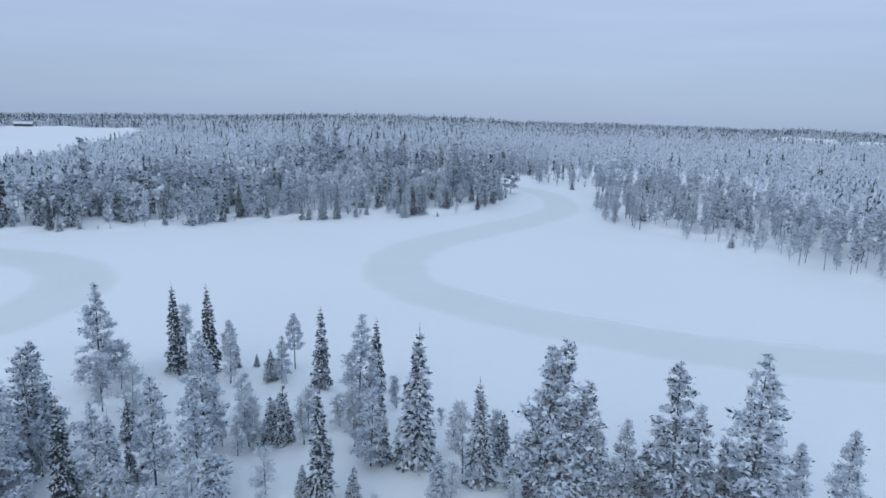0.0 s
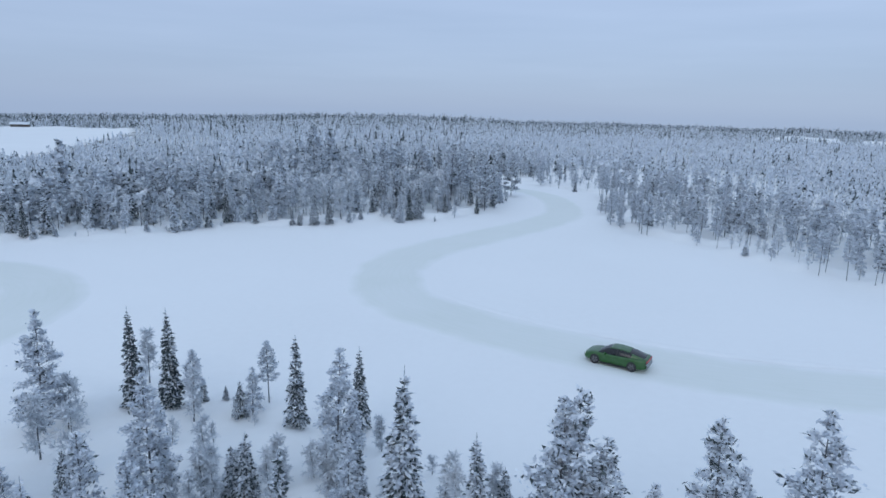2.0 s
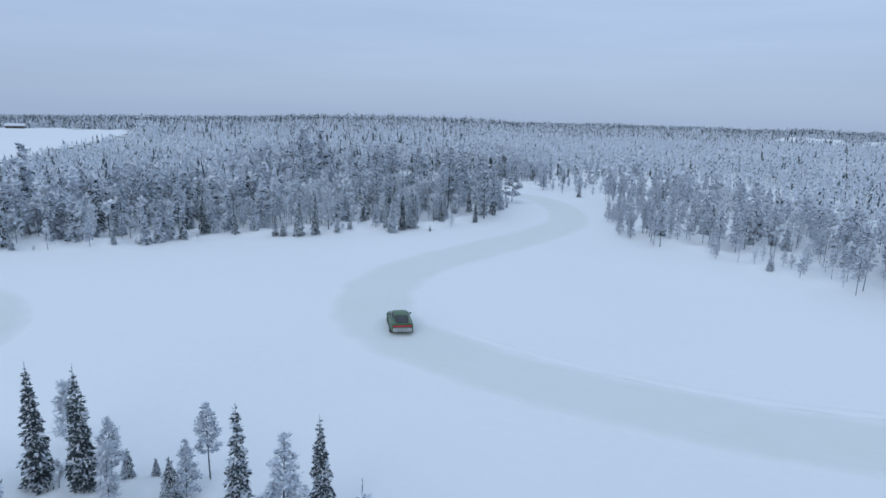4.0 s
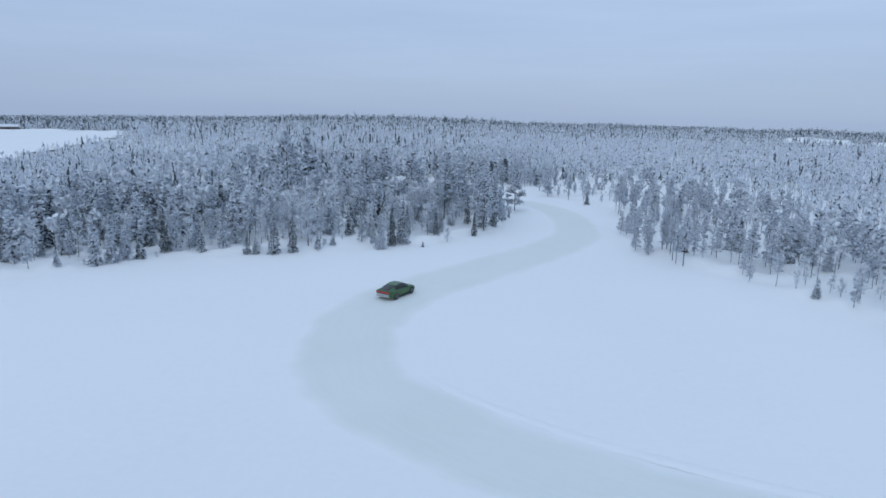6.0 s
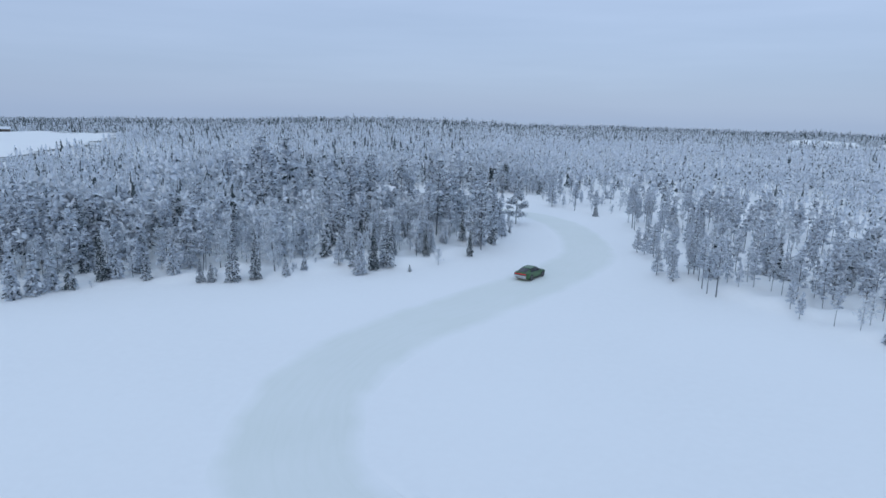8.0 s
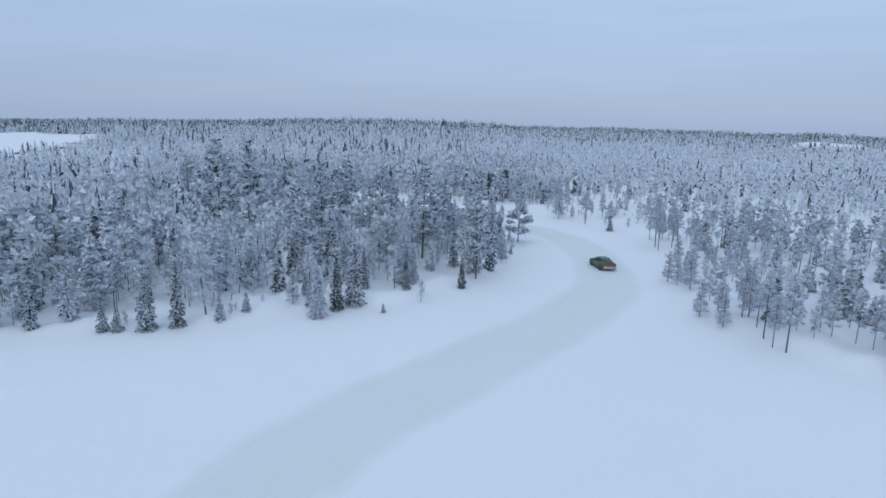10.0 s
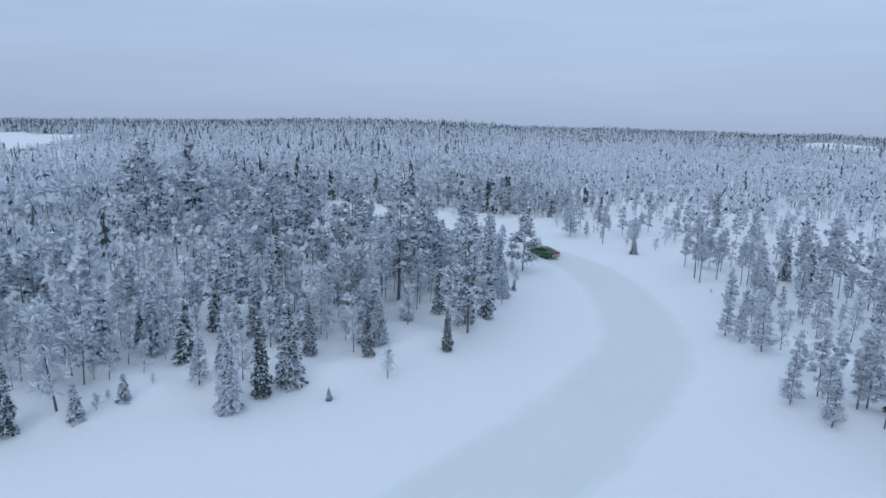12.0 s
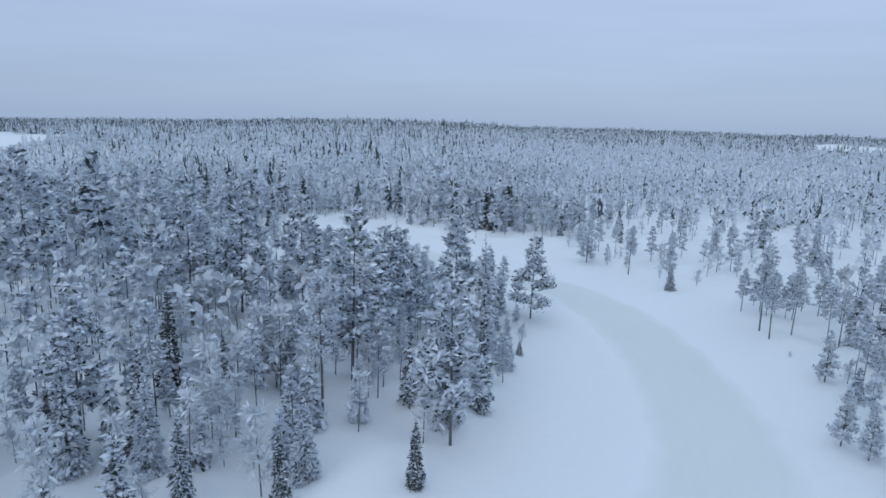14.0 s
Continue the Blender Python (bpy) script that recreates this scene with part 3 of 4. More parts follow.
def upright(x, y, h, nominal, rng, lean=1.5):
    z = float(terrain(np.array([x]), np.array([y]))[0])
    s = h / nominal
    wide = s ** 0.85
    return pose(x, y, z - 0.04, rng.normal(0, lean), rng.normal(0, lean), rng.random() * 360) @ Matrix.Diagonal((wide, wide, s, 1))


def prototypes():
    """Near models, each with its nominal height."""
    near = {"spruce": [], "pine": [], "birch": []}
    for k, (h, g, rime, snow) in enumerate(((6, 0.13, 0.35, 0.7), (6, 0.15, 0.6, 0.85), (6.5, 0.115, 0.45, 0.75), (5.5, 0.17, 0.75, 0.95), (6, 0.12, 0.2, 0.5), (3, 0.20, 0.45, 0.8), (2.4, 0.24, 0.5, 0.8), (6, 0.16, 0.9, 0.95))):
        words = ("dark green spruce lightly dusted with snow" if rime < 0.25 else "narrow spruce with drooping branches under thick snow") if h > 4 else "young spruce sapling capped with snow"
        near["spruce"].append((thing_tree("spruce", spruce(11 + k, h, g, 1.0, rime, snow), words, "spruce"), h))
    for k, (h, st, sp, rime, cone) in enumerate(((7, 0.36, 0.14, 0.93, 0.2), (7, 0.14, 0.19, 0.93, 0.85), (7.5, 0.44, 0.13, 0.93, 0.1), (6.5, 0.06, 0.22, 0.72, 0.9), (12, 0.26, 0.23, 0.80, 0.35), (4, 0.16, 0.17, 0.9, 0.75), (6.5, 0.04, 0.24, 0.84, 0.9))):
        words = "tall old pine with a broad snow-dusted crown" if h > 9 else ("slender pine with a bare stem and a rimed crown" if st > 0.28 else "bushy pine clad in snow down to its low branches")
        near["pine"].append((thing_tree("pine", pine(41 + k, h, st, sp, 1.9 if cone > 0.8 else 1.0, rime, 0.75, cone), words, "pine"), h))
    for k, (h, sp) in enumerate(((5, 0.2), (5.5, 0.16), (4, 0.26), (6, 0.18), (2, 0.35))):
        words = "bare birch white with hoarfrost" if h > 3 else "frosted birch shrub poking out of the snow"
        near["birch"].append((thing_tree("birch", birch(71 + k, h, 1.0, sp), words, "birch"), h))
    # lighter models for the trees that stand farther off
    for k, (h, g, rime, snow) in enumerate(((6, 0.16, 0.55, 0.75), (6, 0.18, 0.9, 0.9), (6.5, 0.14, 0.78, 0.8), (5.5, 0.19, 0.9, 0.95), (3, 0.22, 0.7, 0.85))):
        words = "narrow spruce with drooping branches under thick snow" if h > 4 else "young spruce sapling capped with snow"
        near["spruce"].append((thing_tree("spruce", spruce(211 + k, h, g, 0.27, rime, snow), words, "spruce"), h))
    for k, (h, st, sp, rime) in enumerate(((7, 0.32, 0.14, 0.93), (7, 0.22, 0.16, 0.96), (7.5, 0.42, 0.13, 0.97), (4, 0.2, 0.15, 0.96))):
        near["pine"].append((thing_tree("pine", pine(241 + k, h, st, sp, 0.33, rime, 0.9), "slender pine with a bare stem and a rimed crown", "pine"), h))
    near["pine"].append((thing_tree("pine", pine(251, 8, 0.22, 0.27, 1.0, 0.72, 0.7, 0.75), "lone broad pine dusted with snow on the shore", "pine"), 8))
    for k, (h, sp) in enumerate(((5, 0.22), (5.5, 0.18), (4, 0.27))):
        near["birch"].append((thing_tree("birch", birch(271 + k, h, 0.4, sp), "bare birch white with hoarfrost", "birch"), h))
    return near


NEAR = prototypes()
TAKEN = []


def put(kind, pick, x, y, h, rng, lean=1.5):
    ob, nominal = NEAR[kind][pick]
    copy_thing(ob, upright(x, y, h, nominal, rng, lean))
    TAKEN.append((x, y))


def planted():
    rng = np.random.default_rng(3)
    for name, rows in (("spruce", SPRUCES), ("pine", PINES), ("birch", BIRCHES)):
        for x, y, h, pick in rows:
            put(name, pick, x, y, h, rng, 3 if name == "birch" else 0.8)
    for k, (x, y, h) in enumerate(SHORE_SPRUCES):
        put("spruce", (1, 2, 0, 3, 7, 4)[k % 6] if h > 3.2 else 5 + k % 2, x, y, h, rng, 0.5)
    for rows, tall in ((SHORE_PINES, (0, 1, 2)), (MIRE_PINES, (0, 2, 0, 2, 1))):
        for k, (x, y, h) in enumerate(rows):
            put("pine", 11 if (x, y) == (18.7, 154.9) else 4 if h > 9 else (5 if h < 4.3 else tall[k % len(tall)]), x, y, h, rng, 0.8)
    # undergrowth on the near bank, thicker in the west
    for _ in range(34):
        x = rng.uniform(-26, -6)
        y = rng.uniform(24, 33 if x > -17 else 38)
        if min(math.hypot(x - a, y - b) for a, b in TAKEN) < 1.0:
            continue
        kind, pick, h = (("birch", int(rng.integers(0, 4)), rng.uniform(2.2, 4.2)), ("spruce", int(rng.choice((5, 6))), rng.uniform(1.0, 2.4)), ("birch", 4, rng.uniform(0.8, 1.8)), ("spruce", 7, rng.uniform(2.6, 4.2)))[int(rng.choice(4, p=(0.42, 0.2, 0.26, 0.12)))]
        put(kind, pick, x, y, h, rng, 3)
    for _ in range(46):
        x = rng.uniform(-21, 5)
        y = rng.uniform(30, 46 - 0.5 * max(x + 8, 0))
        if min(math.hypot(x - a, y - b) for a, b in TAKEN) > 0.6:
            tall = rng.random() < 0.4
            put("birch", int(rng.integers(0, 4)) if tall else 4, x, y, rng.uniform(2.0, 3.6) if tall else rng.uniform(0.7, 1.7), rng, 4)
    # the first row of the wood along the shore: dark spruces in the west, pines in the east
    for _ in range(900):
        x, y = rng.uniform(-62, 52), rng.uniform(74, 160)
        d = float(outside(np.array([x]), np.array([y]), LAKE)[0])
        if not 0.2 < d < 3.4 or min(math.hypot(x - a, y - b) for a, b in TAKEN) < 1.5:
            continue
        if x < 16:
            h = rng.uniform(1.6, 6.2)
            put("spruce", 12 if h < 3 else int(rng.choice((4, 8, 9, 10, 4))), x, y, h, rng, 0.8)
        else:
            h = rng.uniform(2.6, 6.0)
            put("pine", 10 if h < 4 else int(rng.integers(7, 10)), x, y, h, rng, 1.5)
    for _ in range(400):
        x, y = rng.uniform(-55, 40), rng.uniform(96, 150)
        d = float(outside(np.array([x]), np.array([y]), LAKE)[0])
        if 0.2 < d < 3.2 and rng.random() < 0.75:
            put("birch", 4, x, y, rng.uniform(0.5, 1.6), rng, 5)


planted()


def sparse(x, y):
    """How much of the wood grows at a place: the open mire by the bend thins it out, fields are bare."""
    keep = np.ones(x.shape)
    mire = np.exp(-(((x - 60) / 38) ** 2 + ((y - 190) / 58) ** 2))
    keep -= 0.80 * mire
    keep *= np.where(outside(x, y, FIELD) < 0, 0.0, 1.0)
    keep *= np.where(outside(x, y, GLADE) < 0, 0.0, 1.0)
    keep *= np.where(outside(x, y, OPENING) < 0, 0.03, 1.0)
    glade = np.sin(x * 0.031 + 1.7 * np.sin(y * 0.019)) * np.sin(y * 0.027 + x * 0.011)
    thick = 0.90 - 0.25 * ease(5, 40, x - 0.10 * (y - 120)) * (1 - ease(170, 330, y))
    return np.clip(keep * thick - 0.25 * (glade > 0.72), 0, 1)


def scattered(rng, step, near, far, wedge):
    """A jittered grid of places between two distances, within an opening angle of the flight's line."""
    lim = far
    gx, gy = np.meshgrid(np.arange(-lim, lim, step), np.arange(0, lim, step))
    x = (gx + rng.uniform(-0.48, 0.48, gx.shape) * step).ravel() + 5
    y = (gy + rng.uniform(-0.48, 0.48, gy.shape) * step).ravel() + 50
    away = np.hypot(x - 5, y - 50)
    az = np.degrees(np.arctan2(np.abs(x - 5), y - 20))
    ok = (away >= near) & (away < far) & (az < wedge)
    return x[ok], y[ok]


def kind_at(rng, x, y):
    """0 spruce, 1 pine, 2 birch: the mixed wood west of the bend, pines on the mire east of it."""
    east = ease(-5, 35, x - 0.10 * (y - 120))
    roll = rng.random(x.shape)
    group = np.sin(x * 0.13 + 2 * np.sin(y * 0.07)) * np.sin(y * 0.11 + 1.0)
    belt = np.sin(x * 0.021 + 1.5 * np.sin(y * 0.013)) * np.sin(y * 0.030 + 0.9 * np.sin(x * 0.017))
    p_spruce = 0.24 - 0.12 * east + 0.20 * group + 0.22 * belt
    p_pine = 0.16 + 0.46 * east - 0.08 * group
    return np.where(roll < p_spruce, 0, np.where(roll < p_spruce + p_pine, 1, 2))


def joined(name, protos, rows, label):
    """One mesh of many trees. rows: model, x, y, z, height, turn."""
    vs, fs, ms, n = [], [], [], 0
    for k, ((v, f, m), nominal) in enumerate(protos):
        sel = rows[rows[:, 0] == k]
        if not len(sel):
            continue
        c, s = np.cos(sel[:, 5]), np.sin(sel[:, 5])
        sc = sel[:, 4] / nominal
        w = sc ** 0.9
        X = (v[None, :, 0] * c[:, None] - v[None, :, 1] * s[:, None]) * w[:, None] + sel[:, 1:2]
        Y = (v[None, :, 0] * s[:, None] + v[None, :, 1] * c[:, None]) * w[:, None] + sel[:, 2:3]
        Z = v[None, :, 2] * sc[:, None] + sel[:, 3:4]
        vs.append(np.stack((X, Y, Z), 2).reshape(-1, 3))
        fs.append((f[None] + (np.arange(len(sel)) * len(v))[:, None, None] + n).reshape(-1, 3))
        ms.append(np.tile(m, len(sel)))
        n += len(sel) * len(v)
    me = mesh_of(name, np.concatenate(vs), np.concatenate(fs), TREE_MATERIALS, np.concatenate(ms))
    return tagged(new(name, me), label, "forest", kind="stuff")


def models(q, white=1.0):
    """Light models of each kind, in tones from dark green to white with rime."""
    out = []
    for k in range(4):
        girth, rime, snow = ((0.14, 0.15, 0.5), (0.18, 0.85, 1.0), (0.13, 0.6, 0.8), (0.16, 0.95, 1.0))[k]
        tree = spruce(101 + k, 6, girth, q, rime * white, snow * white) if q > 0.1 else tiered(101 + k, 6, q, rime * white, snow * white, 0.03, girth, 1.0)
        out.append((tree.arrays(), 6))
    for k in range(4):
        start, spread, rime = ((0.36, 0.14, 0.85), (0.22, 0.18, 0.97), (0.44, 0.14, 0.93), (0.28, 0.16, 0.98))[k]
        tree = pine(121 + k, 7, start, spread, q, rime * white, 0.95 * white, 0.25) if q > 0.1 else tiered(121 + k, 7, q, rime * white, 1.0 * white, start, spread * 0.9, 0.45)
        out.append((tree.arrays(), 7))
    for k in range(3):
        out.append((birch(141 + k, 5.5, q, (0.2, 0.16, 0.24)[k]).arrays(), 5.5))
    return out


def rows_for(rng, x, y, kind, h):
    pick = np.where(kind == 0, rng.integers(0, 4, len(x)), np.where(kind == 1, 4 + rng.integers(0, 4, len(x)), 8 + rng.integers(0, 3, len(x))))
    return np.stack((pick, x, y, terrain(x, y) - 0.05, h, rng.random(len(x)) * 6.283), 1)


def heights(rng, x, y, kind):
    west = 1 - ease(-5, 35, x - 0.10 * (y - 120))
    base = np.where(kind == 0, 5.6, np.where(kind == 1, 6.2, 5.0))
    grove = 0.5 + 0.5 * np.sin(x * 0.083 + 1.9 * np.sin(y * 0.041 + 0.5)) * np.sin(y * 0.067 + 1.3 * np.sin(x * 0.036))
    base = base * (0.82 + 0.42 * grove)
    glade = 1 - 0.62 * np.exp(-(((x + 0.5) / 8) ** 2 + ((y - 176) / 11) ** 2))
    old = 1 + 0.55 * west * (rng.random(len(x)) < 0.10) * (kind == 1) * (y < 190) * (x > -60)
    old = old * (1 - 0.3 * ease(-50, -95, x) * (1 - ease(330, 480, y)))
    return base * (0.48 + 0.66 * rng.random(len(x)) ** 1.2) * (0.95 + 0.25 * west) * glade * old


def grow():
    rng = np.random.default_rng(8)
    taken = np.array(TAKEN)
    x, y = scattered(rng, 2.0, 0, 240, 46)
    d = outside(x, y, LAKE)
    ok = (d > 0.3) & (rng.random(len(x)) < sparse(x, y)) & (y > 60) & (rng.random(len(x)) < 0.5 + 0.5 * ease(0, 8, d))
    x, y, d = x[ok], y[ok], d[ok]
    gap = np.min(np.hypot(x[:, None] - taken[None, :, 0], y[:, None] - taken[None, :, 1]), 1)
    x, y, d = x[gap > 1.3], y[gap > 1.3], d[gap > 1.3]
    kind = kind_at(rng, x, y)
    h = heights(rng, x, y, kind) * (0.66 + 0.34 * ease(0, 9, d))
    # the trees nearest to the shore by the bend are things of their own
    order = np.argsort(d + 0.22 * np.abs(y - 125) + 0.15 * np.abs(x - 5))
    own = np.zeros(len(x), bool)
    left = {0: 130, 1: 130, 2: 150}
    for k in order:
        if left[int(kind[k])] > 0 and abs(x[k] - 5) < 62 and 90 < y[k] < 190:
            left[int(kind[k])] -= 1
            own[k] = True
    for k in np.flatnonzero(own):
        name = KINDS[kind[k]]
        if name == "spruce":
            pick = 12 if h[k] < 3.2 else int(rng.integers(8, 12))
        elif name == "pine":
            pick = 4 if h[k] > 8.5 else 10 if h[k] < 4.0 else int(rng.integers(7, 10))
        else:
            pick = 4 if h[k] < 2.2 else int(rng.integers(5, 8))
        put(name, pick, float(x[k]), float(y[k]), float(h[k]), rng)
    rest = ~own
    close = rest & (d < 32) & (np.abs(x - 5) < 75) & (y < 215)
    for sel, q in ((close, 0.105), (rest & ~close, 0.045)):
        joined("forest", models(q), rows_for(rng, x[sel], y[sel], kind[sel], h[sel]), "snow-clad mixed forest of spruce, pine and frosted birch")
    for near, far, step, q, grown in ((240, 480, 3.5, 0.022, 1.1), (480, 950, 6.0, 0.008, 1.15), (950, 2000, 15.0, 0.004, 1.75), (2000, 4400, 60.0, 0.004, 1.8)):
        x, y = scattered(rng, step, near, far, 43)
        ok = (outside(x, y, LAKE) > 1) & (rng.random(len(x)) < sparse(x, y))
        x, y = x[ok], y[ok]
        kind = kind_at(rng, x, y)
        if near > 450:
            kind = np.where(rng.random(len(x)) < 0.35, 0, np.minimum(kind, 1) if near > 900 else kind)
        joined("distant_forest", models(q, 0.55 if near > 900 else (0.85 if near > 450 else 1.0)), rows_for(rng, x, y, kind, heights(rng, x, y, kind) * grown), "distant frosted forest fading to the horizon")


grow()
for group in NEAR.values():
    for ob, _ in group:
        for o in (*ob.children_recursive, ob):
            bpy.data.objects.remove(o)


# ---- the far farm by the field ----
def box(bm, x0, x1, y0, y1, z0, z1):
    v = [bm.verts.new(c) for c in ((x0, y0, z0), (x1, y0, z0), (x1, y1, z0), (x0, y1, z0), (x0, y0, z1), (x1, y0, z1), (x1, y1, z1), (x0, y1, z1))]
    for f in ((3, 2, 1, 0), (4, 5, 6, 7), (0, 1, 5, 4), (1, 2, 6, 5), (2, 3, 7, 6), (3, 0, 4, 7)):
        bm.faces.new([v[k] for k in f])


def gable(bm, x0, x1, y0, y1, z0, z1, thick):
    ym = (y0 + y1) / 2
    ring = ((y0, z0), (ym, z1), (y1, z0), (y1, z0 + thick), (ym, z1 + thick), (y0, z0 + thick))
    a = [bm.verts.new((x0, y, z)) for y, z in ring]
    b = [bm.verts.new((x1, y, z)) for y, z in ring]
    for k in range(6):
        bm.faces.new((a[k], a[(k + 1) % 6], b[(k + 1) % 6], b[k]))
    for r in (a, b):
        bm.faces.new((r[0], r[1], r[4], r[5]))
        bm.faces.new((r[1], r[2], r[3], r[4]))


BOARDS = plain("weathered_boards", (0.10, 0.085, 0.075), 0.85, 0, 0.3, 2)
DARK = plain("dark_opening", (0.02, 0.02, 0.022), 0.6)


def barn(x, y, turn, long, deep, high):
    z = float(terrain(np.array([x]), np.array([y]))[0])
    home = tagged(new("barn"), "grey weathered wooden barn with a snow-covered roof", "barn")
    home.matrix_world = pose(x, y, z - 0.3, 0, 0, turn)
    bm = bmesh.new()
    box(bm, -long / 2, long / 2, -deep / 2, deep / 2, 0, high)
    part("wall", bm, BOARDS, home)
    bm = bmesh.new()
    gable(bm, -long / 2 - 0.5, long / 2 + 0.5, -deep / 2 - 0.6, deep / 2 + 0.6, high + 0.004, high + deep * 0.3, 0.35)
    part("roof", bm, LOAD, home, "roof under thick snow")
    bm = bmesh.new()
    box(bm, -1.6, 1.6, -deep / 2 - 0.08, -deep / 2 - 0.01, 0, 2.8)
    part("door", bm, DARK, home)
    for k in (-0.34, 0.34):
        bm = bmesh.new()
        box(bm, k * long - 0.7, k * long + 0.7, -deep / 2 - 0.06, -deep / 2 - 0.01, 1.3, 2.3)
        part("window", bm, DARK, home)


barn(-447, 700, 28, 17, 8, 3.6)


# ---- the car ----
def car_paint():
    m, t, b = material("green_paint", 0.32)
    grime = ramp_of(t, ((0.45, (0, 0, 0)), (0.75, (1, 1, 1))), noise_at(t, 2.6, 5)).outputs["Color"]
    link(t, mixed(t, math_node(t, "MULTIPLY", grime, 0.14), (0.016, 0.092, 0.012), (0.22, 0.28, 0.24)), b.inputs["Base Color"])
    b.inputs["Coat Weight"].default_value, b.inputs["Coat Roughness"].default_value = 0.35, 0.15
    return m


def glow(name, colour, strength, rough=0.3):
    m, t, b = material(name, rough)
    b.inputs["Base Color"].default_value = (*colour, 1)
    b.inputs["Emission Color"].default_value = (*colour, 1)
    b.inputs["Emission Strength"].default_value = strength
    return m


PAINT = car_paint()
GLASS = plain("tinted_glass", (0.012, 0.014, 0.016), 0.08, 0, 0.1)
RUBBER = plain("snowy_rubber", (0.030, 0.030, 0.032), 0.85, 0, 0.4, 9)
ALLOY = plain("dark_alloy", (0.24, 0.24, 0.25), 0.4, 0.8)
TRIM = plain("black_plastic", (0.022, 0.022, 0.024), 0.5)
CAKED = plain("caked_snow", (0.62, 0.65, 0.68), 0.85, 0, 0.25, 5)
LAMP = glow("headlight", (0.9, 0.95, 1.0), 1.2)
TAIL = glow("tail_light", (0.55, 0.006, 0.03), 0.5)


def loft(stations, ring):
    """A closed skin through rings of the same number of points; ring(station) gives the (y, z) of the half from the bottom up."""
    bm = bmesh.new()
    rows = []
    for s in stations:
        half = ring(s)
        full = half + [(-y, z) for y, z in reversed(half)]
        rows.append([bm.verts.new((s[0], y, z)) for y, z in full])
    n = len(rows[0])
    for a, b in zip(rows, rows[1:]):
        for k in range(n):
            bm.faces.new((a[k], a[(k + 1) % n], b[(k + 1) % n], b[k]))
    bm.faces.new(rows[0])
    bm.faces.new(rows[-1][::-1])
    return bm


def finer(stations, times=3):
    a = np.array(stations, float)
    at = np.arange(len(a))
    fine = np.linspace(0, len(a) - 1, (len(a) - 1) * times + 1)
    return [tuple(np.interp(fine, at, a[:, c])[k] for c in range(a.shape[1])) for k in range(len(fine))]


BODY = ((-2.47, 0.74, 0.40, 0.82, 0.90), (-2.38, 0.87, 0.32, 0.92, 0.99), (-2.12, 0.945, 0.25, 0.965, 1.03), (-1.6, 0.985, 0.20, 0.955, 1.02), (-1.0, 0.965, 0.17, 0.93, 0.97),
        (0.0, 0.945, 0.16, 0.90, 0.94), (0.8, 0.95, 0.16, 0.885, 0.935), (1.2, 0.97, 0.18, 0.87, 0.94), (1.6, 0.98, 0.20, 0.83, 0.90), (2.0, 0.955, 0.22, 0.76, 0.82), (2.3, 0.86, 0.25, 0.66, 0.70), (2.45, 0.68, 0.32, 0.55, 0.58))
CABIN = ((-2.26, 0.60, 0.985, 0.50, 1.035), (-1.92, 0.69, 0.98, 0.54, 1.115), (-1.5, 0.77, 0.96, 0.58, 1.235), (-0.9, 0.82, 0.93, 0.615, 1.35), (-0.3, 0.84, 0.91, 0.625, 1.395), (0.3, 0.84, 0.90, 0.61, 1.375), (0.75, 0.83, 0.90, 0.58, 1.235), (1.28, 0.80, 0.90, 0.52, 0.945))


def body_ring(s):
    _, w, zb, zs, zt = s
    zm = zb + 0.45 * (zs - zb)
    return [(0.0, zb), (w * 0.88, zb), (w * 0.97, zb + 0.09), (w, zm), (w * 0.985, zs - 0.10), (w * 0.94, zs), (w * 0.72, zt - 0.012), (w * 0.4, zt), (0.0, zt + 0.008)]


def cabin_ring(s):
    _, w, zb, wr, zr = s
    return [(0.0, zb - 0.05), (w, zb - 0.05), (w * 1.0, zb), ((w + wr) / 2 + 0.015, (zb + zr) / 2 + 0.02), (wr, zr - 0.03), (wr * 0.8, zr), (0.0, zr + 0.015)]


